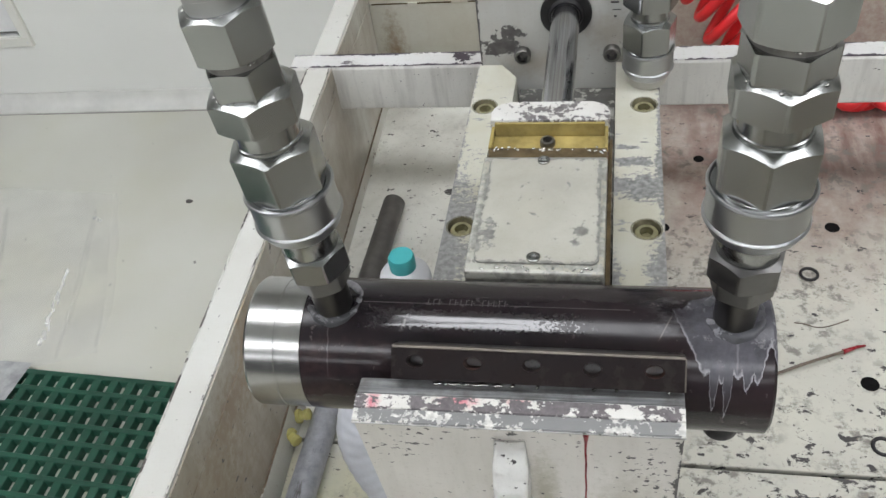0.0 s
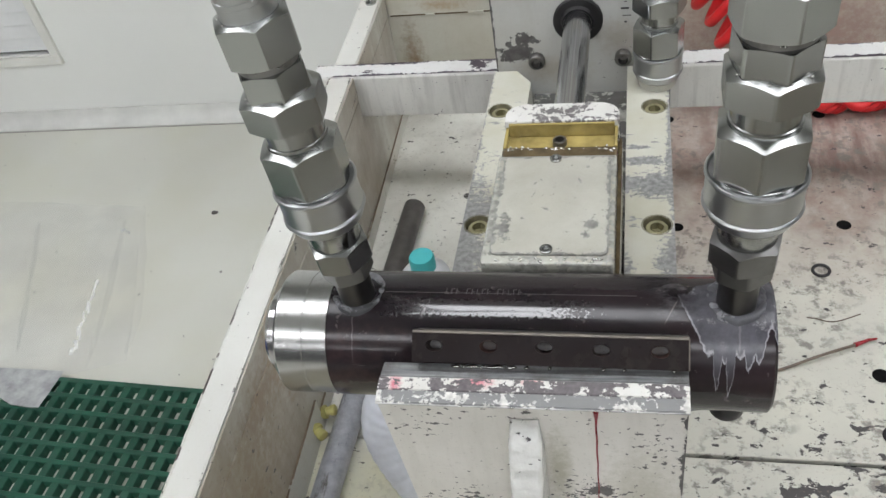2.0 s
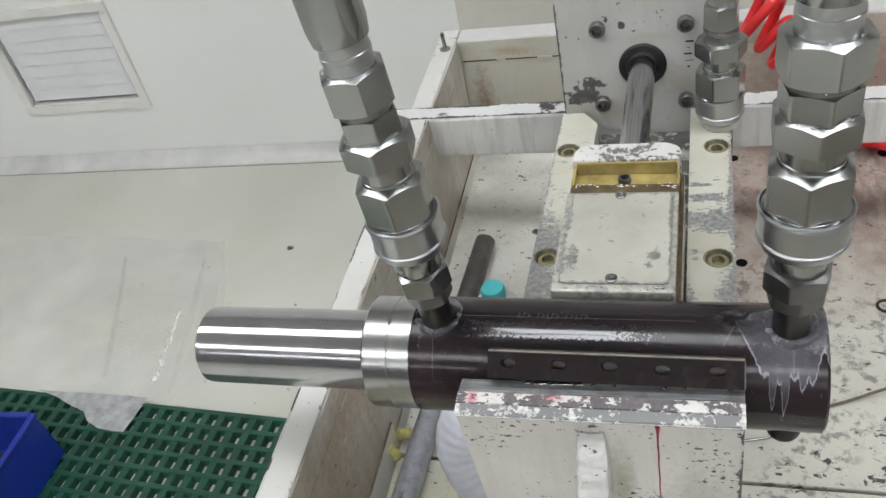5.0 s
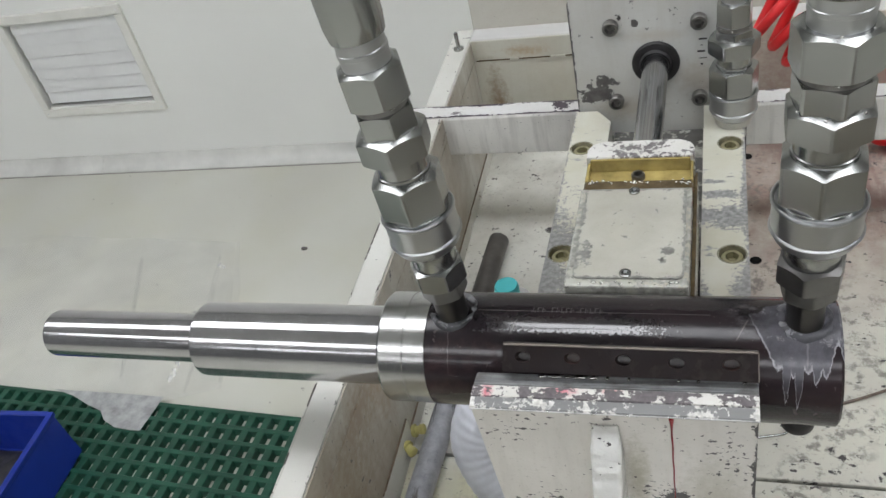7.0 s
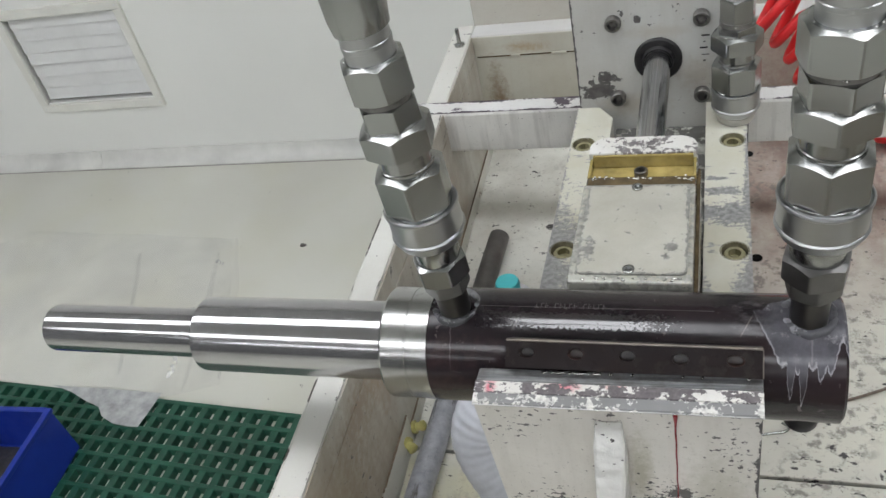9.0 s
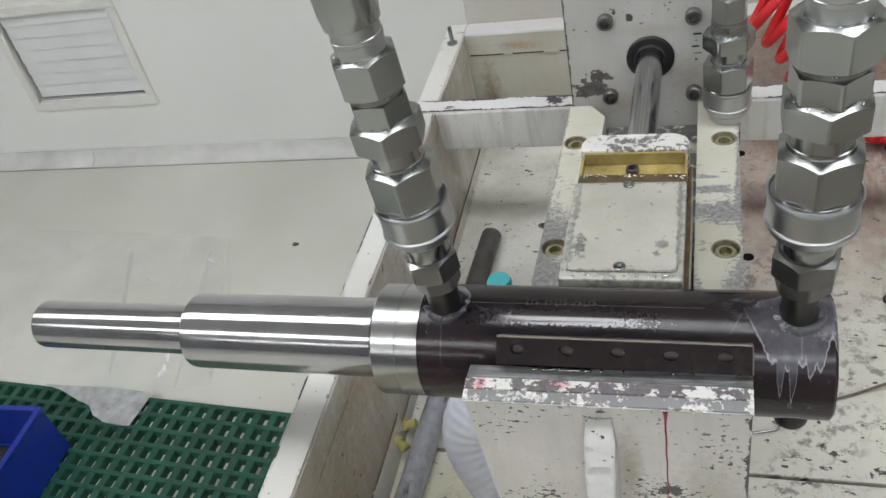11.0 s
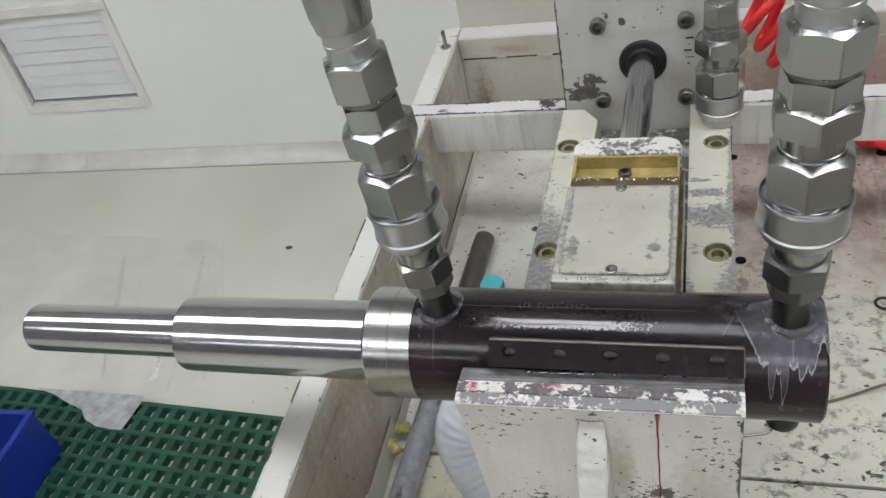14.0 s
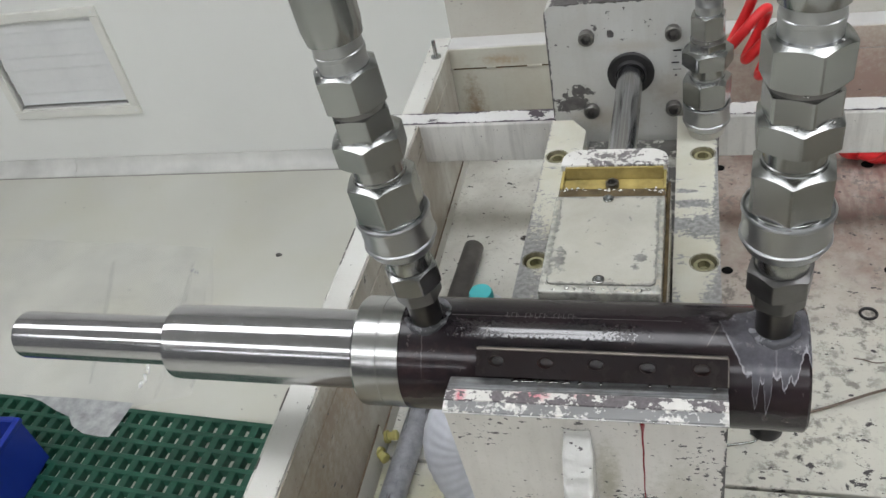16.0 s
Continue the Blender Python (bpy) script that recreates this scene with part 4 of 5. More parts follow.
def front_jaw():
    j = thing("clamp_jaw", "fixed front clamp jaw, chipped cream top and grey front", "clamp jaw")
    bm = bmesh.new()
    # front view outline, narrowing downward on one side
    prof = [(-0.1072, 1.2664), (0.1028, 1.2664), (0.1028, TF), (-0.094, TF), (-0.0985, 1.12)]
    f = [bm.verts.new((x, 0.1935, z)) for x, z in prof]
    r = [bm.verts.new((x, 0.2215, z)) for x, z in prof]
    bm.faces.new(f)
    bm.faces.new(r[::-1])
    for i in range(len(prof)):
        k = (i + 1) % len(prof)
        bm.faces.new((f[i], f[k], r[k], r[i]))
    part("body", bm, paint_jaw, j, "grey-cream jaw plate")
    def bar_along(sec, x0, x1, bev):
        bm = bmesh.new()
        a = [bm.verts.new((x0, y, z)) for y, z in sec]
        b = [bm.verts.new((x1, y, z)) for y, z in sec]
        bm.faces.new(a)
        bm.faces.new(b[::-1])
        for i in range(len(sec)):
            k = (i + 1) % len(sec)
            bm.faces.new((a[i], a[k], b[k], b[i]))
        bmesh.ops.bevel(bm, geom=bm.edges[:], offset=bev, segments=2, affect="EDGES")
        return bm
    part("front_band", bar_along([(0.1912, 1.2666), (0.1912, 1.2684), (0.2003, 1.2711), (0.2003, 1.2666)], -0.1076, 0.1036, 0.0006), paint_band, j, "grey primer band, white paint in flecks")
    part("top_bar", bar_along([(0.2005, 1.2666), (0.2005, 1.2712), (0.2103, 1.2728), (0.2103, 1.2666)], -0.1076, 0.1036, 0.0004), paint_cap, j, "jaw top, white paint mostly flaked off")
    part("wet_ledge", bar_along([(0.2105, 1.2666), (0.2105, 1.2727), (0.2242, 1.2716), (0.2242, 1.2666)], -0.1072, 0.1034, 0.0007), wet_steel, j, "bare steel ledge wet with oil")
    # oil standing along the foot of the mount bar
    for x, n in ((-0.054, 0.003), (-0.048, 0.0012), (-0.0425, 0.0045), (-0.0345, 0.002), (-0.026, 0.006), (-0.0145, 0.0035), (-0.004, 0.0015), (0.012, 0.001), (0.048, 0.0012), (0.062, 0.001), (0.094, 0.0015)):
        pts = [(x + n * k / 4, 0.2205 + 0.0003 * math.sin(k), 1.2728) for k in range(-4, 5)]
        part("oil_bead", tube(bmesh.new(), pts, lambda t: 0.0013 * max(0.15, math.sin(math.pi * t)) ** 0.5, 10), oil_gleam, j, "", 70)
    part("worn_edge", boxed(-0.1078, 0.1038, 0.1905, 0.1917, 1.2664, 1.2676, 0.0005, 2), edge_bright, j, "bright worn lower edge")
    bm = bmesh.new()
    rows = []
    for i in range(151):
        t = i / 150
        # front ridge from the weld at the plate down to the floor
        c = Vector((-0.005, 0.1925 - 0.1375 * max(0.0, t - 0.03) / 0.97, 1.2535 - 0.30 * t))
        back = 0.1936 - c.y
        flare = -0.002 * max(0.0, 1 - t * 14) + 0.0008 - 0.002 * t
        row = []
        for k in range(29):
            a = math.pi * k / 28
            x = -math.cos(a)
            q = abs(x) ** 0.22 * (1 if x > 0 else -1)
            d = math.sin(a) ** 0.20
            p = Vector((c.x + (0.0112 + flare) * q, 0.1936 - (back + 0.004) * d, c.z - 0.004 * (1 - d)))
            p.y += 0.0016 * noise.noise(p * 130) + 0.0013 * noise.noise(p * 310) + 0.003 * max(0.0, 1 - t * 16)
            p.x += 0.0005 * noise.noise(p * 120)
            row.append(bm.verts.new(p))
        rows.append(row)
    for ra, rb in zip(rows, rows[1:]):
        for k in range(28):
            bm.faces.new((ra[k], ra[k + 1], rb[k + 1], rb[k]))
    bm.faces.new(rows[0])
    part("gusset", bm, paint_gusset, j, "white welded gusset", 60)
    # run of red paint down the front
    bm = bmesh.new()
    tube(bm, [(0.0435 + 0.0002 * math.sin(i * 1.3), 0.1932, 1.2660 - 0.006 * i) for i in range(20)], lambda t: 0.0008 - 0.0004 * t + 0.0016 * max(0, 0.12 - t) / 0.12, 8)
    part("paint_run", bm, red_run, j, "dark red paint run")
    # the top sits slightly out of level
    for o in j.children:
        for v in o.data.vertices:
            if v.co.z > 1.2:
                v.co.z += 0.020 * v.co.x * min(1.0, (v.co.z - 1.2) / 0.06)
    return j


paint_gusset = worn_paint("gusset_white", (0.67, 0.67, 0.64), under=DARK, chips=0.71, scale=70, dirty=0.8, dirt=(0.46, 0.45, 0.42), rough=0.19, pits=0.70, relief=1.0)
edge_bright = metal("bright_edge", (0.62, 0.62, 0.61), 0.3, grime=0.3)


def wet_steel_material():
    """Bare ground steel under a film of oil, streaked along its length."""
    m = Mat("wet_steel", 0.18, 0.25, 0.6)
    grain = m.ramp(m.noise(1.0, 5, 0.62, stretch=(14, 260, 260)), (0.36, 0.0), (0.64, 1.0))
    c = m.mix(grain, (0.17, 0.175, 0.18), (0.36, 0.365, 0.365))
    c = m.mix(m.ramp(m.noise(38, 5, 0.65, loc=(2, 1, 6)), (0.50, 0.0), (0.70, 0.7)), c, (0.10, 0.09, 0.08))
    m.set("Base Color", c)
    m.set("Roughness", m.ramp(m.noise(55, 4), (0.3, 0.12), (0.7, 0.25)))
    m.bump(m.noise(1.0, 3, 0.5, stretch=(20, 180, 180)), 0.15, 0.0004)
    return m.m


wet_steel = wet_steel_material()
red_run = plain("dark_red_paint", (0.30, 0.012, 0.02), 0.3, 0.2, 60)
front_jaw()

# ---------------------------------------------------------------- the telescopic cylinder under test
CY, CZ, CR = 0.285, 1.229, 0.050
cylinder = thing("telescopic_cylinder", "black-painted two-stage telescopic hydraulic cylinder clamped for testing", "hydraulic cylinder", m=pose(0, CY, CZ))
TO_X = pose(0, 0, 0, 0, 90, 0)      # turns the lathe's z to x


def along_x(profile, seg=64):
    return lathe(bmesh.new(), profile, seg, TO_X)


part("barrel", along_x([(0, 0.1630), (0.030, 0.1630), (0.048, 0.1635), (CR, 0.1615), (CR, -0.1600), (CR - 0.0006, -0.1608), (0.037, -0.1608), (0.037, 0.10), (0, 0.10)], 96), barrel_mat, cylinder, "black oily barrel paint", 30)
part("collar", along_x([(0.0366, -0.1609), (0.0497, -0.1609), (0.0497, -0.1795), (0.0493, -0.1799), (0.0493, -0.1806), (0.0497, -0.1810), (0.0497, -0.2022), (0.0485, -0.2040), (0.040, -0.2040), (0.0366, -0.2015), (0.0366, -0.1609)], 96), turned, cylinder, "bright turned gland collar", 30)


def mount_bar():
    x0, x1, y0, y1, z0 = -0.0835, 0.1035, -0.0120, 0.0100, -0.022
    holes = [(-0.0675 + i * 0.0381, 0.0003 * (i % 3 - 1)) for i in range(5)]
    bm = bmesh.new()
    top = [bm.verts.new((x, y, 0)) for x, y in ((x0, y0), (x1, y0), (x1, y1), (x0, y1))]
    low = [bm.verts.new((v.co.x, v.co.y, z0)) for v in top]
    rim = [bm.edges.new((top[i], top[(i + 1) % 4])) for i in range(4)]
    for i in range(4):
        k = (i + 1) % 4
        bm.faces.new((top[i], low[i], low[k], top[k]))
    bm.faces.new(low[::-1])
    for hx, hy in holes:
        ring = [bm.verts.new((hx + 0.0062 * math.cos(2 * math.pi * i / 20), hy + 0.0043 * math.sin(2 * math.pi * i / 20), 0)) for i in range(20)]
        rim += [bm.edges.new((ring[i], ring[(i + 1) % 20])) for i in range(20)]
    bmesh.ops.triangle_fill(bm, use_beauty=True, edges=rim)
    bmesh.ops.recalc_face_normals(bm, faces=bm.faces[:])
    o = part("mount_bar", bm, bar_mat, cylinder, "dark flat bar with tapped holes welded along the barrel")
    o.matrix_basis = pose(0, -0.060, 0.060, 45, 0, 0)
    part("worn_edge", boxed(-0.083, 0.103, 0.0082, 0.0104, -0.0095, 0.0006, 0.0004, 1), edge_mat, o, "bright worn top edge")
    part("worn_end", boxed(0.1028, 0.1038, -0.0118, 0.0090, -0.006, 0.0004, 0.0003, 1), edge_mat, o)
    # threaded bores
    thread = [(0.0043, 0.0001)] + [(0.0043 - 0.0005 * (k % 2), -0.0007 * (k + 0.5)) for k in range(17)] + [(0, -0.0125)]
    for i, (hx, hy) in enumerate(holes):
        h = part("tapped_hole", lathe(bmesh.new(), thread, 20), copper_thread if i in (1, 4) else thread_mat, o, "", 40)
        h.matrix_basis = pose(hx, hy, 0) @ Matrix.Diagonal((1.44, 1, 1, 1))
    return o


edge_mat = metal("worn_bar_edge", (0.20, 0.175, 0.15), 0.4, grime=0.5)
thread_mat = plain("dark_thread", (0.036, 0.026, 0.024), 0.34, 0.5, 200, spec=0.5)
copper_thread = plain("rusty_thread", (0.055, 0.030, 0.024), 0.36, 0.5, 200, spec=0.5)
boss_mat = worn_paint("boss_paint", (0.055, 0.056, 0.06), under=(0.13, 0.13, 0.138), chips=0.565, scale=120, dirty=0.6, dirt=(0.015, 0.014, 0.015), pits=0, rough=0.4, under_metal=0.0)
boss_pale = worn_paint("boss_washed", (0.10, 0.10, 0.112), under=(0.20, 0.20, 0.215), chips=0.60, scale=110, dirty=0.8, dirt=(0.03, 0.03, 0.033), pits=0, rough=0.4, under_metal=0.0)
scratch_mat = plain("scratched_paint", (0.11, 0.10, 0.10), 0.5, 0.5, 200)
bar_mat = worn_paint("bar_dark_paint", (0.0105, 0.0076, 0.0082), under=(0.015, 0.012, 0.011), chips=0.62, scale=90, dirty=0.7, dirt=(0.018, 0.011, 0.009), rough=0.30, pits=0.72, under_metal=0.0, relief=0.25)
bar_mat.node_tree.nodes["Principled BSDF"].inputs["Specular IOR Level"].default_value = 0.07
mount_bar()
for px in (-0.1390, 0.1380):
    bm = lathe(bmesh.new(), [(0.0150, 0.0425), (0.0152, 0.0488), (0.0160, 0.0497), (0.0176, 0.0499), (0.0192, 0.0500), (0.0206, 0.0494), (0.0217, 0.0470), (0.0226, 0.0440), (0.0232, 0.0360)], 72)
    for v in bm.verts:
        if v.co.z > 0.043:
            v.co += Vector((v.co.x, v.co.y, 0)).normalized() * 0.0011 * noise.noise(v.co * 150 + Vector((px * 40, 0, 0))) + Vector((0, 0, 0.0012 * noise.noise(v.co * 210)))
    o = part("port_boss", bm, boss_mat if px < 0 else boss_pale, cylinder, "rough weld ring round the port", 50)
    o.matrix_basis = pose(px, 0, 0)
# cast-in drain plug below the far end
o = part("plug", lathe(bmesh.new(), [(0, -0.070), (0.0120, -0.070), (0.0130, -0.068), (0.0130, -0.060), (0.0125, -0.058), (0.0125, -0.045), (0, -0.045)], 24), rubber, cylinder, "", 40)
o.matrix_basis = pose(0.137, -0.020, 0.0155)

# engraved number, unreadable: short bars
for i in range(15):
    x = -0.070 + i * 0.0039
    if i in (3, 9):
        continue
    bm = boxed(x, x + 0.0005, -0.0028, 0.0028, -0.0003, 0.0002)
    box(bm, x + 0.0009, x + 0.0026, (-0.0028, 0.0023, -0.0003)[i % 3], (-0.0023, 0.0028, 0.0002)[i % 3], -0.0003, 0.0002)
    o = part("engraving", bm, scratch_mat, cylinder)
    o.matrix_basis = pose(0, CR * math.sin(radians(0.5)), CR * math.cos(radians(0.5)), -0.5, 0, 0)

part("scribe_line", boxed(-0.117, 0.070, -0.0002, 0.0002, -0.0002, 0.0002), scratch_mat, cylinder).matrix_basis = pose(0, CR * math.sin(radians(-1.4)), CR * math.cos(radians(-1.4)), 1.4, 0, 0)

# the two moving stages, drawn with their tips at the collar
stage = part("outer_stage", along_x([(0.0245, 0.23), (0.036, 0.23), (0.036, 0.008), (0.0355, 0.004), (0.031, 0.0), (0.0268, 0.0), (0.0262, 0.001), (0.0243, 0.001), (0.0243, 0.23)], 96), chrome, cylinder, "polished outer stage rod", 25)
plunger = part("inner_stage", along_x([(0, 0.22), (0.024, 0.22), (0.024, 0.006), (0.0235, 0.004), (0.0200, 0.0003), (0, 0.0003)], 80), chrome, cylinder, "polished inner stage rod", 25)


# ---------------------------------------------------------------- quick couplings
def quick_coupling(name, m, turns, sizes, plug, label, top, short=0.0, oily=False):
    """A hose end with its quick coupling, axis z; sizes: half widths of hose nut, middle hexagon, union nut, socket body, plug hexagon, and the sleeve's scale."""
    c = thing(name, label, "hydraulic coupling", "quick couplings", m)
    t_hose, t_mid, t_union, t_body, t_plug = turns
    hose_a, mid_a, union_a, body_a, plug_a, k = sizes
    low = dull_steel if oily else zinc
    if plug:
        part("stub", lathe(bmesh.new(), [(0, 1.262), (0.0136, 1.262), (0.0136, 1.3045), (0, 1.3045)], 32), dark_steel, c, "", 40)
        part("adapter_hex", hexnut(bmesh.new(), plug_a * 0.86, 1.3040, 1.3180, t_plug + 22, 0, 0.4, 0.5), dull_steel, c, "oily steel hexagon")
        part("nipple_hex", hexnut(bmesh.new(), plug_a, 1.3182, 1.3385, t_plug, 0, 0.55, 0.5, cone=0.9), low, c, "plug hexagon")
        part("nipple", lathe(bmesh.new(), [(0, 1.3383), (0.0182, 1.3383), (0.0188, 1.3400), (0.0188, 1.3510), (0.0200, 1.3520), (0.0200, 1.3600), (0, 1.3600)], 40), zinc, c, "", 40)
    else:
        part("dust_plug", lathe(bmesh.new(), [(0, 1.3475), (0.0215, 1.3475), (0.0222, 1.3490), (0.0222, 1.3560), (0.0190, 1.3580), (0, 1.3580)], 40), paint_cream, c, "cream dust plug", 40)
    # locking sleeve: a cup with a bead at its lip and a second bead above the tapered foot
    bm = lathe(bmesh.new(), [(q * k, z) for q, z in ((0.0190, 1.3575), (0.0238, 1.3575), (0.0262, 1.3600), (0.0282, 1.3655), (0.0290, 1.3662), (0.0296, 1.3672), (0.0296, 1.3682), (0.0290, 1.3692), (0.0284, 1.3697),
                             (0.0283, 1.3885), (0.0289, 1.3892), (0.0295, 1.3900), (0.0296, 1.3912), (0.0290, 1.3925), (0.0279, 1.3927), (0.0272, 1.3920), (0.0271, 1.3908), (0.0200, 1.3906))], 72)
    part("sleeve", bm, zinc_satin, c, "satin locking sleeve with two raised beads", 22)
    part("body_hex", hexnut(bmesh.new(), body_a, 1.3935, 1.4287, t_body, 0.0, 0.55, 0.45, cone=0.84), zinc, c, "socket body hexagon")
    part("body_base", lathe(bmesh.new(), [(0, 1.375), (body_a, 1.375), (body_a, 1.3925), (body_a * 0.97, 1.3934), (0, 1.3934)], 48), zinc, c, "", 40)
    part("neck", lathe(bmesh.new(), [(0, 1.4286), (0.0206, 1.4286), (0.0206, 1.4310), (0.0198, 1.4316), (0.0198, 1.4455), (0, 1.4455)], 40), zinc, c, "", 40)
    part("union_nut", hexnut(bmesh.new(), union_a, 1.4450, 1.4665, t_union, 0.0, 0.55, 0.35, cone=0.88), zinc, c, "union nut")
    d = -short
    part("middle_hex", hexnut(bmesh.new(), mid_a, 1.4655, 1.4850 + d, t_mid, 0.0, 0.3, 0.3), zinc, c, "adapter hexagon")
    part("ring", lathe(bmesh.new(), [(0, 1.4848 + d), (mid_a * 0.97, 1.4848 + d), (mid_a * 0.97, 1.4905 + d), (0, 1.4905 + d)], 32), zinc_dark, c, "", 40)
    part("hose_nut", hexnut(bmesh.new(), hose_a, 1.4903 + d, 1.5190 + d, t_hose, 0.0, 0.55, 0.5, cone=0.90), zinc, c, "hose swivel nut")
    n = min(0.0190, hose_a * 0.83)
    part("hose_neck", lathe(bmesh.new(), [(0, 1.5188 + d), (n * 0.97, 1.5188 + d), (n * 0.97, 1.5275 + d), (n, 1.5280 + d), (n, 1.5310 + d), (n * 0.97, 1.5316 + d), (n * 0.97, 1.5400 + d), (0, 1.5400 + d)], 40), zinc_satin, c, "", 40)
    # oil beads standing round the joints
    for z, r, count in ((1.4668, mid_a + 0.0016, 9), (1.4893 + d, mid_a + 0.0006, 6), (1.5193 + d, n + 0.0008, 8)):
        for i in range(count):
            a = radians(-150 + 115 * i / (count - 1) + 9 * math.sin(i * 2.9 + z * 90))
            q = 0.0006 + 0.0004 * math.sin(i * 1.7 + hose_a * 900)
            o = part("oil_bead", lathe(bmesh.new(), [(1.0, -0.2), (0.85, 0.45), (0.45, 0.85), (0, 1.0)], 10), oil_gleam, c, "", 70)
            o.matrix_basis = pose(r * math.cos(a), r * math.sin(a), z - 0.0006) @ Matrix.Diagonal((q * 1.3, q * 1.3, q, 1))
    # crimped ferrule with eight flats
    bm = bmesh.new()
    rows = []
    for z, r, flat in ((1.5395, n * 1.02, 0), (1.5400, n * 1.08, 0), (1.5440, n * 1.11, 0.2), (1.5500, n * 1.15, 1), (1.6400, n * 1.20, 1), (1.6500, n * 1.14, 0.3), (1.6540, n * 0.9, 0)):
        ring = []
        for i in range(64):
            a = 2 * math.pi * i / 64
            u = (a + 0.2) % (math.pi / 4) - math.pi / 8
            q = r * (1 + flat * (0.965 / math.cos(u) - 1 if abs(u) < 0.36 else 0.0))
            ring.append(bm.verts.new((q * math.cos(a), q * math.sin(a), z + d)))
        rows.append(ring)
    for p, q in zip(rows, rows[1:]):
        for i in range(64):
            bm.faces.new((p[i - 1], p[i], q[i], q[i - 1]))
    bm.faces.new(rows[0][::-1])
    bm.faces.new(rows[-1])
    part("ferrule", bm, zinc, c, "crimped hose ferrule", 25)
    pts = curve_points([(0, 0, 1.645 + d), (0, 0, 1.80), (0.02, 0.05, 2.2), (0.03, 0.08, top - 0.5), (0.03, 0.08, top)], 40)
    part("hose", tube(bmesh.new(), pts, n * 0.85, 16), rubber, c, "black hydraulic hose", 40)
    return c


def leaning(x, y, z, lean, lift):
    """Stands a coupling so that its axis passes (x, y, z), leaning by so many degrees; lift: metres above the drawn height."""
    return pose(x, y, z) @ pose(0, 0, 0, 0, lean, 0) @ pose(0, 0, lift - z)


quick_coupling("quick_coupling", leaning(-0.1425, 0.281, 1.355, -2.9, 0.0), (-65, -62, -81, -81, -58), (0.0218, 0.0196, 0.0245, 0.0246, 0.0198, 1.0), True,
               "zinc-plated quick coupling plugged into the port beside the bright collar", 3.08)
quick_coupling("quick_coupling", leaning(0.1390, 0.281, 1.37, 1.0, 0.0045), (-78, -79, -91, -95, -105), (0.0240, 0.0214, 0.0250, 0.0254, 0.0210, 1.04), True,
               "zinc-plated quick coupling plugged into the scuffed end port, oily below", 3.07, oily=True)
quick_coupling("quick_coupling", leaning(0.0940, 0.752, 1.2, 0.0, -0.1970), (-100, -88, -112, -107, 0), (0.0182, 0.0200, 0.0264, 0.0258, 0.02, 0.98), False,
               "spare zinc-plated quick coupling hanging over the guide rail", 3.27, short=0.0085)

# ---------------------------------------------------------------- loose things in the tank
def pipe():
    p = thing("pipe", "dull grey steel pipe lying along the tank wall", "pipe")
    part("tube", tube(bmesh.new(), [(-0.2685 - 0.018 * i / 34, 0.834 - 0.0245 * i, TF + 0.0167) for i in range(29)], 0.0165, 24), pipe_grey, p, "", 40)
    return p


pipe()


def spray_can():
    c = thing("spray_can", "white aerosol can with a teal cap standing in the tank", "spray can", m=pose(-0.196, 0.605, TF))
    part("body", lathe(bmesh.new(), [(0, 0), (0.032, 0), (0.033, 0.003), (0.033, 0.096), (0.031, 0.103), (0.022, 0.112), (0.018, 0.1145), (0, 0.1145)], 36), white_plastic, c, "", 40)
    part("cap", lathe(bmesh.new(), [(0.0165, 0.1147), (0.0168, 0.131), (0.0150, 0.135), (0, 0.135)], 32), teal, c, "teal plastic cap", 40)
    return c


spray_can()


def ribbed_hose():
    h = thing("ribbed_hose", "white ribbed flexible hose behind the jaw", "hose")
    pts = curve_points([(-0.100, 0.415, 1.075), (-0.150, 0.388, 1.048), (-0.181, 0.360, 0.998), (-0.158, 0.335, 0.948), (-0.112, 0.312, 0.915), (-0.040, 0.292, 0.9025), (0.03, 0.28, 0.9022)], 300)
    part("ribs", tube(bmesh.new(), pts, lambda t: 0.0350 + 0.00036 * math.sin(t * 230) - 0.006 * max(0.0, 1 - t / 0.05) ** 2, 28), hose_white, h, "", 60)
    return h


ribbed_hose()


def yellow_plug(m):
    p = thing("yellow_plug", "small yellow plastic plug at the tank wall", "plug", "yellow plugs", m)
    part("head", lathe(bmesh.new(), [(0, 0), (0.0082, 0), (0.009, 0.0016), (0.009, 0.005), (0.0058, 0.006), (0.0058, 0.011), (0.007, 0.012), (0.007, 0.017), (0.005, 0.0185), (0, 0.0185)], 24), yellow_plastic, p, "", 40)
    return p


first_plug = yellow_plug(pose(-0.3125, 0.4400, 0.8845, 0, 78, 10))
copy_thing(first_plug, pose(-0.3125, 0.4105, 0.8935, 10, 96, -25))


def o_ring():
    bm = bmesh.new()
    pts = [(0.0105 * math.cos(2 * math.pi * i / 40), 0.0105 * math.sin(2 * math.pi * i / 40), 0) for i in range(41)]
    tube(bm, pts, 0.0021, 10)
    o = tagged(part("o_ring", bm, rubber, None, "", 60), "black rubber sealing ring lying on the tank floor", "o-ring", "sealing rings")
    o.matrix_basis = pose(0.313, 0.718, TF + 0.0021)
    return o


copy_thing(o_ring(), pose(0.3535, 0.4595, TF + 0.0021))


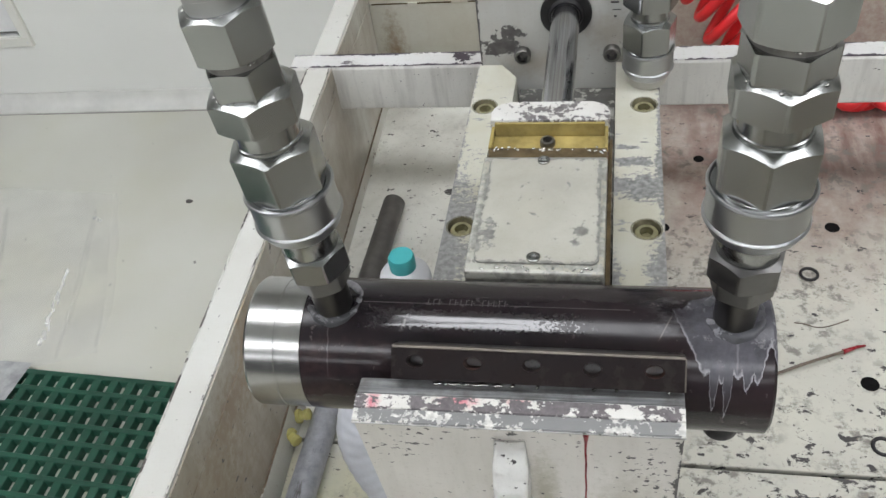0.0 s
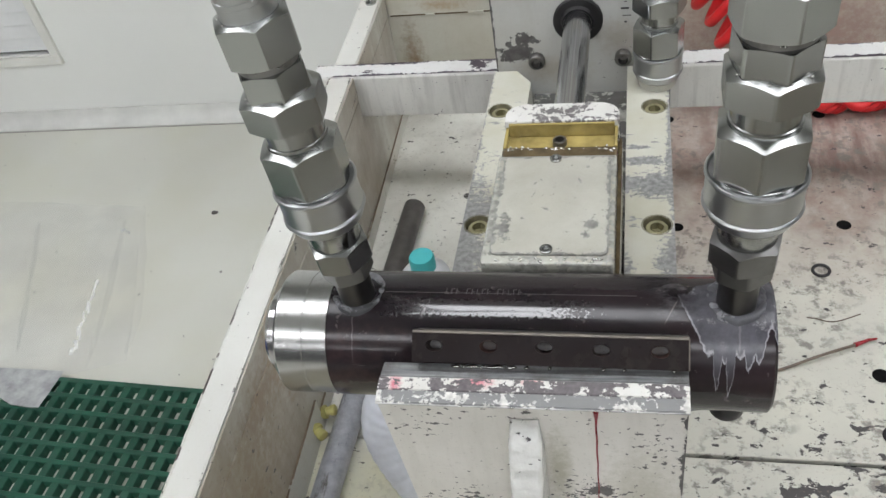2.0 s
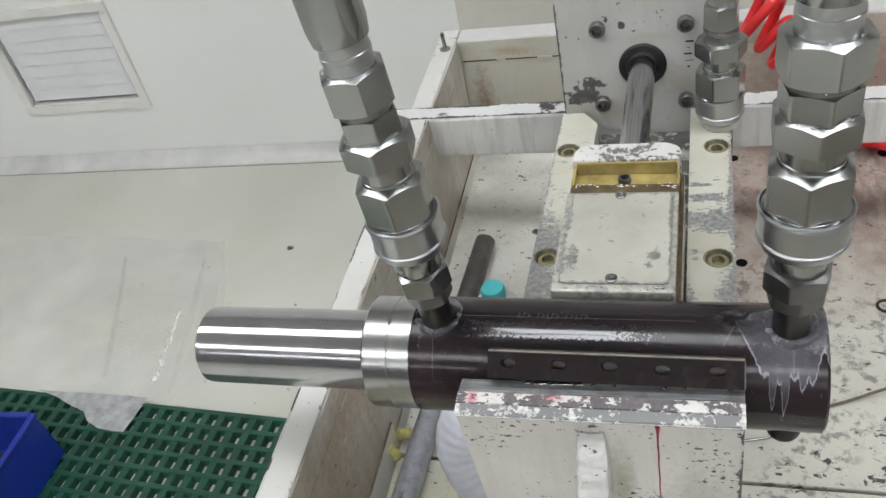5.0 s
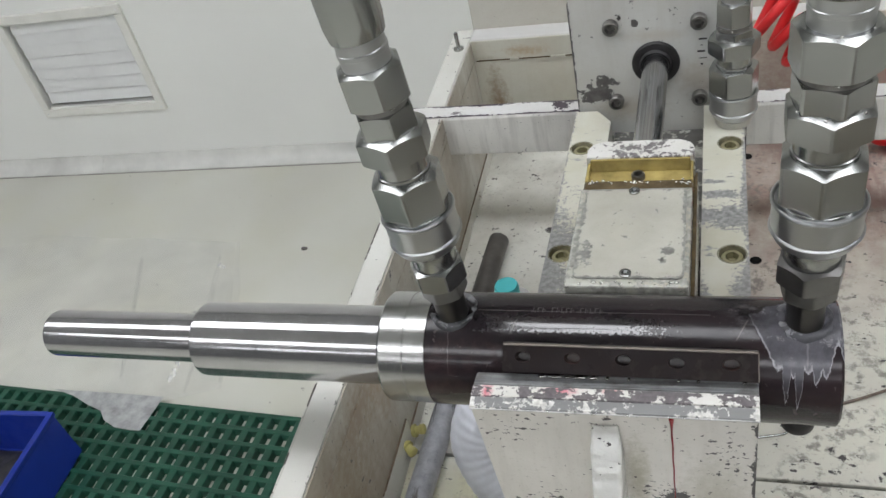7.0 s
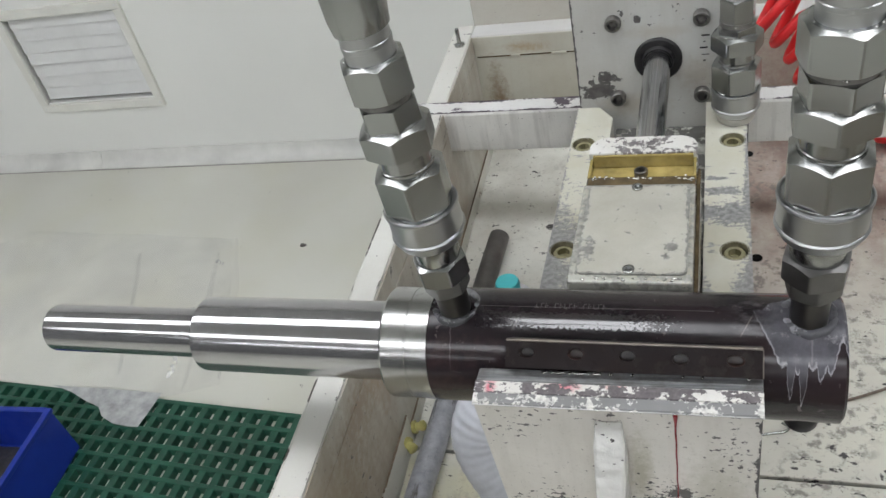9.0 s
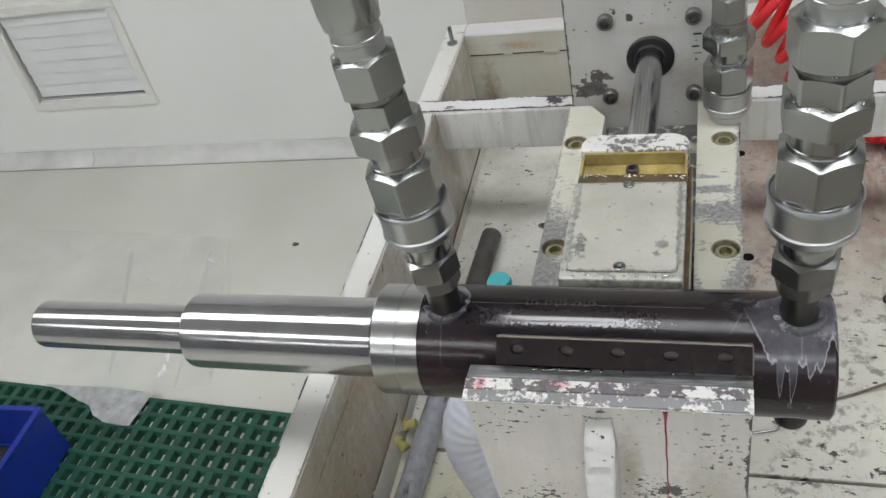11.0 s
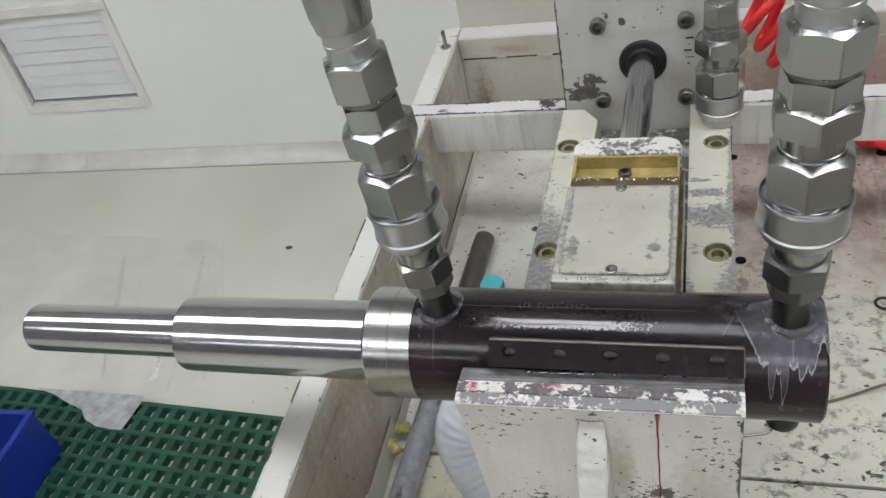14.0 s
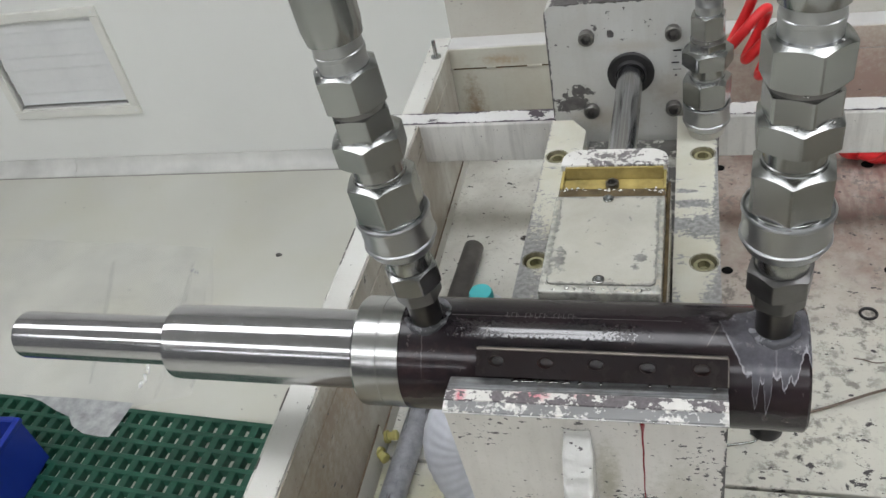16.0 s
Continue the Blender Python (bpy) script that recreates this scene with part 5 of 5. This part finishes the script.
def wire():
    w = thing("wire", "thin brown wire with a red end lying in the oil", "wire")
    pts = curve_points([(0.18, 0.522, TF + 0.0025), (0.241, 0.546, TF + 0.003), (0.29, 0.565, TF + 0.010), (0.334, 0.588, TF + 0.005)], 40)
    part("strand", tube(bmesh.new(), pts, 0.0019, 8), wire_mat, w, "", 60)
    part("tip", tube(bmesh.new(), [(0.333, 0.5875, TF + 0.005), (0.338, 0.590, TF + 0.005), (0.350, 0.596, TF + 0.005), (0.360, 0.599, TF + 0.0045)], lambda t: 0.0034 - 0.0022 * t, 8), red_run, w, "red insulated end", 60)


def thread():
    pts = curve_points([(0.284, 0.634, TF + 0.0012), (0.296, 0.6325, TF + 0.001), (0.309, 0.628, TF + 0.001), (0.324, 0.630, TF + 0.0014), (0.349, 0.642, TF + 0.001)], 30)
    tagged(part("thread", tube(bmesh.new(), pts, 0.0008, 6), wire_mat, None, "", 60), "fine brown thread lying on the tank floor", "thread")


wire_mat = plain("wire_brown", (0.16, 0.12, 0.09), 0.4, 0.5, 120)
wire()
thread()


def hook():
    w = thing("wire_hook", "thin pale wire hook lying on the tank floor", "wire")
    pts = curve_points([(0.09, 0.470, TF + 0.0018), (0.131, 0.481, TF + 0.002), (0.152, 0.486, TF + 0.003), (0.158, 0.494, TF + 0.002), (0.150, 0.500, TF + 0.0018)], 40)
    part("strand", tube(bmesh.new(), pts, 0.0016, 8), zinc, w, "", 60)


hook()


def red_coil():
    h = thing("coil_hose", "bright red coiled air hose hanging behind the cross beam", "air hose")
    # slack helical turns sagging towards one side
    u, v = Vector((0.50, 0.05, 0.86)), Vector((0.10, 0.86, -0.50))
    pts = []
    for i in range(24 * 6 + 1):
        t = i / 24
        sway = 1 + 0.16 * math.sin(2.3 * t)
        c = Vector((0.143 + 0.0205 * t, 1.058, 1.158 - 0.030 * t))
        pts.append(c + u * (0.037 * sway * math.cos(2 * math.pi * t)) + v * (0.024 * sway * math.sin(2 * math.pi * t)))
    part("coil", tube(bmesh.new(), pts, 0.0080, 10), red, h, "", 60)
    for k in range(3):
        pts = [(0.340 + 0.30 * i / 40, 1.088 - 0.011 * k + 0.008 * math.sin(i * 0.75 + k * 2), TF + 0.0095 + 0.010 * k + 0.005 * math.sin(i * 0.9 + k)) for i in range(41)]
        part("loop", tube(bmesh.new(), pts, 0.0085, 10), red, h, "", 60)
    part("drop", tube(bmesh.new(), curve_points([(0.283, 1.058, 1.00), (0.29, 1.05, 0.96), (0.318, 1.065, 0.90), (0.345, 1.085, TF + 0.012)], 30), 0.0085, 10), red, h, "", 60)


red_coil()

# ---------------------------------------------------------------- on the workshop floor
GR = pose(-1.037, 1.083, 0, 0, 0, -2.4)


def bar_mesh(length, w, h):
    bm = bmesh.new()
    a = [bm.verts.new((x, y, z)) for x in (0, length) for y, z in ((-w / 2 - 0.001, 0), (w / 2 + 0.001, 0), (w / 2 - 0.001, h - 0.002), (w / 2 - 0.003, h), (-w / 2 + 0.003, h), (-w / 2 + 0.001, h - 0.002))]
    lo, hi = a[:6], a[6:]
    bm.faces.new(lo)
    bm.faces.new(hi[::-1])
    for i in range(6):
        k = (i + 1) % 6
        bm.faces.new((lo[i], lo[k], hi[k], hi[i]))
    return bm


def grating():
    g = thing("floor_grating", "dark green plastic anti-slip floor grating beside the bench", "floor grating", m=GR)
    nx, ny, p = 36, 30, 0.05
    x0, x1 = -nx * p + 0.62, 0.62
    first = part("bar", bar_mesh(nx * p, 0.0165, 0.0250), green, g)
    first.matrix_basis = pose(x0, -0.0095, 0.0005)
    for i in range(1, ny + 1):
        o = new("bar", first.data)
        o.parent = g
        o.matrix_basis = pose(x0, -0.0095 - i * p, 0.0005)
    cross = part("cross_bar", bar_mesh(ny * p, 0.0255, 0.0240), green, g)
    cross.matrix_basis = pose(x1, -0.0095, 0.0003, 0, 0, -90)
    for i in range(1, nx + 1):
        o = new("cross_bar", cross.data)
        o.parent = g
        o.matrix_basis = pose(x1 - i * p, -0.0095, 0.0003, 0, 0, -90)


grating()


FOLDS = [([(-1.577, 1.845), (-1.49, 1.64), (-1.445, 1.529), (-1.371, 1.338), (-1.345, 1.20)], 0.017, 0.0022),
         ([(-1.614, 1.768), (-1.556, 1.579), (-1.499, 1.387), (-1.444, 1.153)], 0.014, 0.0018),
         ([(-1.945, 1.767), (-1.833, 1.52), (-1.697, 1.195)], 0.013, 0.0016)]


def sheet(pts, z, wrinkle, cell):
    """A thin crumpled sheet over a plan outline."""
    bm = bmesh.new()
    vs = [bm.verts.new((x, y, 0)) for x, y in pts]
    bm.faces.new(vs)
    xs, ys = [p[0] for p in pts], [p[1] for p in pts]
    n = int((max(xs) - min(xs)) / cell)
    for i in range(1, n):
        bmesh.ops.bisect_plane(bm, geom=bm.verts[:] + bm.edges[:] + bm.faces[:], plane_co=(min(xs) + i * cell, 0, 0), plane_no=(1, 0.13, 0))
    n = int((max(ys) - min(ys)) / cell)
    for i in range(1, n):
        bmesh.ops.bisect_plane(bm, geom=bm.verts[:] + bm.edges[:] + bm.faces[:], plane_co=(0, min(ys) + i * cell, 0), plane_no=(0.1, 1, 0))
    for v in bm.verts:
        p = v.co * 4.5
        r = 1 - abs(noise.noise((p.x * 1.4, p.y * 0.7, 3.0))) * 3.2
        v.co.z = z + wrinkle * max(0.0, r) + 0.0008 * abs(noise.noise(p * 6))
    for fc in bm.faces:
        fc.smooth = True
    return bm


def film():
    f = thing("plastic_film", "clear crumpled plastic film lying on floor and grating edge", "plastic film")
    flap = [(-1.88, 1.118), (-1.80, 1.098), (-1.73, 1.070), (-1.67, 1.052), (-1.64, 1.020), (-1.585, 0.995), (-1.53, 0.990), (-1.497, 0.992), (-1.492, 1.05), (-1.486, 1.118)]
    part("flap", sheet(flap, 0.0265, 0.006, 0.02), film_mat, f, "dull torn edge of the film")
    big = [(-1.486, 1.122), (-1.33, 1.18), (-1.42, 1.44), (-1.583, 1.837), (-1.95, 1.86), (-2.518, 1.882), (-2.95, 1.60), (-2.9, 1.25), (-2.4, 1.14), (-1.88, 1.122)]
    o = part("sheet", sheet(big, 0.003, 0.008, 0.045), film_clear, f, "clear film")
    o.visible_shadow = False
    for line, w, h in FOLDS:
        pts = curve_points([(x, y, 0.0045) for x, y in line], 36)
        bm = bmesh.new()
        rows = []
        for i, p in enumerate(pts):
            d = (pts[min(i + 1, len(pts) - 1)] - pts[max(i - 1, 0)]).normalized()
            n = Vector((-d.y, d.x, 0))
            e = math.sin(math.pi * i / (len(pts) - 1)) ** 0.5 * (0.75 + 0.5 * noise.noise((p.x * 9, p.y * 9, 1)))
            rows.append([bm.verts.new(p + n * (k * w * (0.25 + 0.75 * e)) + Vector((0, 0, h * e * q))) for k, q in ((-1, 0), (-0.6, 0.3), (-0.1, 1), (0.15, 0.95), (0.6, 0.3), (1, 0))])
        for a, b in zip(rows, rows[1:]):
            for k in range(5):
                bm.faces.new((a[k], a[k + 1], b[k + 1], b[k]))
        part("fold", bm, film_fold, f, "glossy fold in the film", 70)
    rng = random.Random(5)
    for i in range(22):
        # small near-white crinkles, tilted, standing in for glints on the film
        t = i / 16 if i < 17 else 0
        x, y = (-1.578 + 0.064 * t, 1.48 - 0.275 * t) if i < 17 else (-1.60 + 0.006 * (i - 17), 1.725 - 0.004 * (i - 17))
        n, w = rng.uniform(0.008, 0.022) * (1 if i < 17 else 0.5), rng.uniform(0.003, 0.008) * (1 if i < 17 else 0.6)
        bm = lathe(bmesh.new(), [(1.0, 0), (0.8, 0.35), (0.45, 0.8), (0, 1.0)], 8)
        o = part("painted_glint", bm, film_gleam, f, "", 70)
        up = Vector((0.27 + rng.uniform(-0.1, 0.1), -0.50 + rng.uniform(-0.1, 0.1), 0.82)).normalized()
        o.matrix_basis = pose(x + rng.uniform(-0.008, 0.008), y, 0.005) @ Vector((0, 0, 1)).rotation_difference(up).to_matrix().to_4x4() @ Matrix.Diagonal((w, n * 0.7, w * 0.15, 1))


film()


def storage_bin():
    b = thing("storage_bin", "blue plastic stacking bin on the grating", "storage bin", m=pose(-1.648, 0.913, 0.0255, 0, 0, 3))
    bm = bmesh.new()
    w, d, h, t = 0.30, 0.42, 0.155, 0.006
    lo = [bm.verts.new(v) for v in ((0, 0, 0), (-w, 0, 0), (-w, -d, 0), (0, -d, 0))]
    hi = [bm.verts.new(v) for v in ((-0.020, 0.010, h), (-w - 0.012, 0.010, h), (-w - 0.012, -d - 0.01, h), (-0.020, -d - 0.01, h))]
    hi2 = [bm.verts.new(v) for v in ((-0.030, 0.0, h), (-w - 0.002, 0.0, h), (-w - 0.002, -d, h), (-0.030, -d, h))]
    lo2 = [bm.verts.new(v) for v in ((-0.010, -0.008, t), (-w + 0.008, -0.008, t), (-w + 0.008, -d + 0.008, t), (-0.010, -d + 0.008, t))]
    for a, c in ((lo, hi), (hi, hi2), (hi2, lo2)):
        for i in range(4):
            k = (i + 1) % 4
            bm.faces.new((a[i], a[k], c[k], c[i]))
    bm.faces.new(lo[::-1])
    bm.faces.new(lo2)
    part("tub", bm, blue, b)
    part("rim", boxed(-0.0315, -0.014, -d - 0.012, 0.014, h - 0.012, h + 0.002, 0.002), blue, b)
    part("rim", boxed(-w - 0.012, -0.032, 0.002, 0.016, h - 0.012, h + 0.002, 0.002), blue, b)


storage_bin()


def bin_heap():
    h = thing("oily_rags", "dark oily rags heaped in the blue bin", "rags", m=pose(-1.648, 0.913, 0.0255, 0, 0, 3))
    bm = bmesh.new()
    n, grid = 22, []
    for i in range(n + 1):
        row = []
        for k in range(n + 1):
            x, y = -0.29 + 0.275 * i / n, -0.41 + 0.395 * k / n
            e = math.sin(math.pi * i / n) * math.sin(math.pi * k / n)
            row.append(bm.verts.new((x, y, 0.008 + 0.055 * e ** 0.5 + 0.02 * e * noise.noise((x * 18, y * 18, 2)) + 0.01 * e * noise.noise((x * 45, y * 45, 5)))))
        grid.append(row)
    for a, b in zip(grid, grid[1:]):
        for k in range(n):
            bm.faces.new((a[k], b[k], b[k + 1], a[k + 1]))
    part("cloth", bm, rag_mat, h, "", 80)


rag_mat = plain("oily_rag", (0.045, 0.043, 0.045), 0.6, 0.6, 25.0, bump=0.6)
bin_heap()
bm = bmesh.new()
lathe(bm, [(0, 0.007), (0.008, 0.006), (0.013, 0.0), (0, 0)], 9)
for v in bm.verts:
    v.co.x *= 1 + 0.5 * noise.noise(v.co * 70)
    v.co.y *= 0.75 + 0.6 * noise.noise(v.co * 55 + Vector((3, 1, 0)))
crumb = tagged(part("floor_crumb", bm, plain("scrap_grey", (0.14, 0.13, 0.12), 0.6, 0.5, 90)), "small dark scrap on the floor", "scrap")
crumb.matrix_basis = pose(-1.300, 1.812, 0)


# ---------------------------------------------------------------- what moves
def motions():
    """The stages run out of the barrel: first both together, then the inner one alone."""
    IN, OUT1, OUT2 = -0.196, -0.404, -0.586
    rows = [(0.0, IN), (1.8, IN), (2.0, -0.2185), (2.5, -0.2435), (3.0, -0.267), (3.5, -0.2905), (4.0, -0.315), (4.2, -0.324), (4.8, -0.357), (5.4, OUT1), (6.0, OUT1), (16.0, OUT1)]
    walk(stage, [(t, pose(x, 0, 0)) for t, x in rows])
    rows2 = rows[:10] + [(5.6, -0.441), (6.1, -0.570), (6.25, OUT2), (8.0, OUT2), (16.0, OUT2)]
    walk(plunger, [(t, pose(x, 0, 0)) for t, x in rows2])


motions()
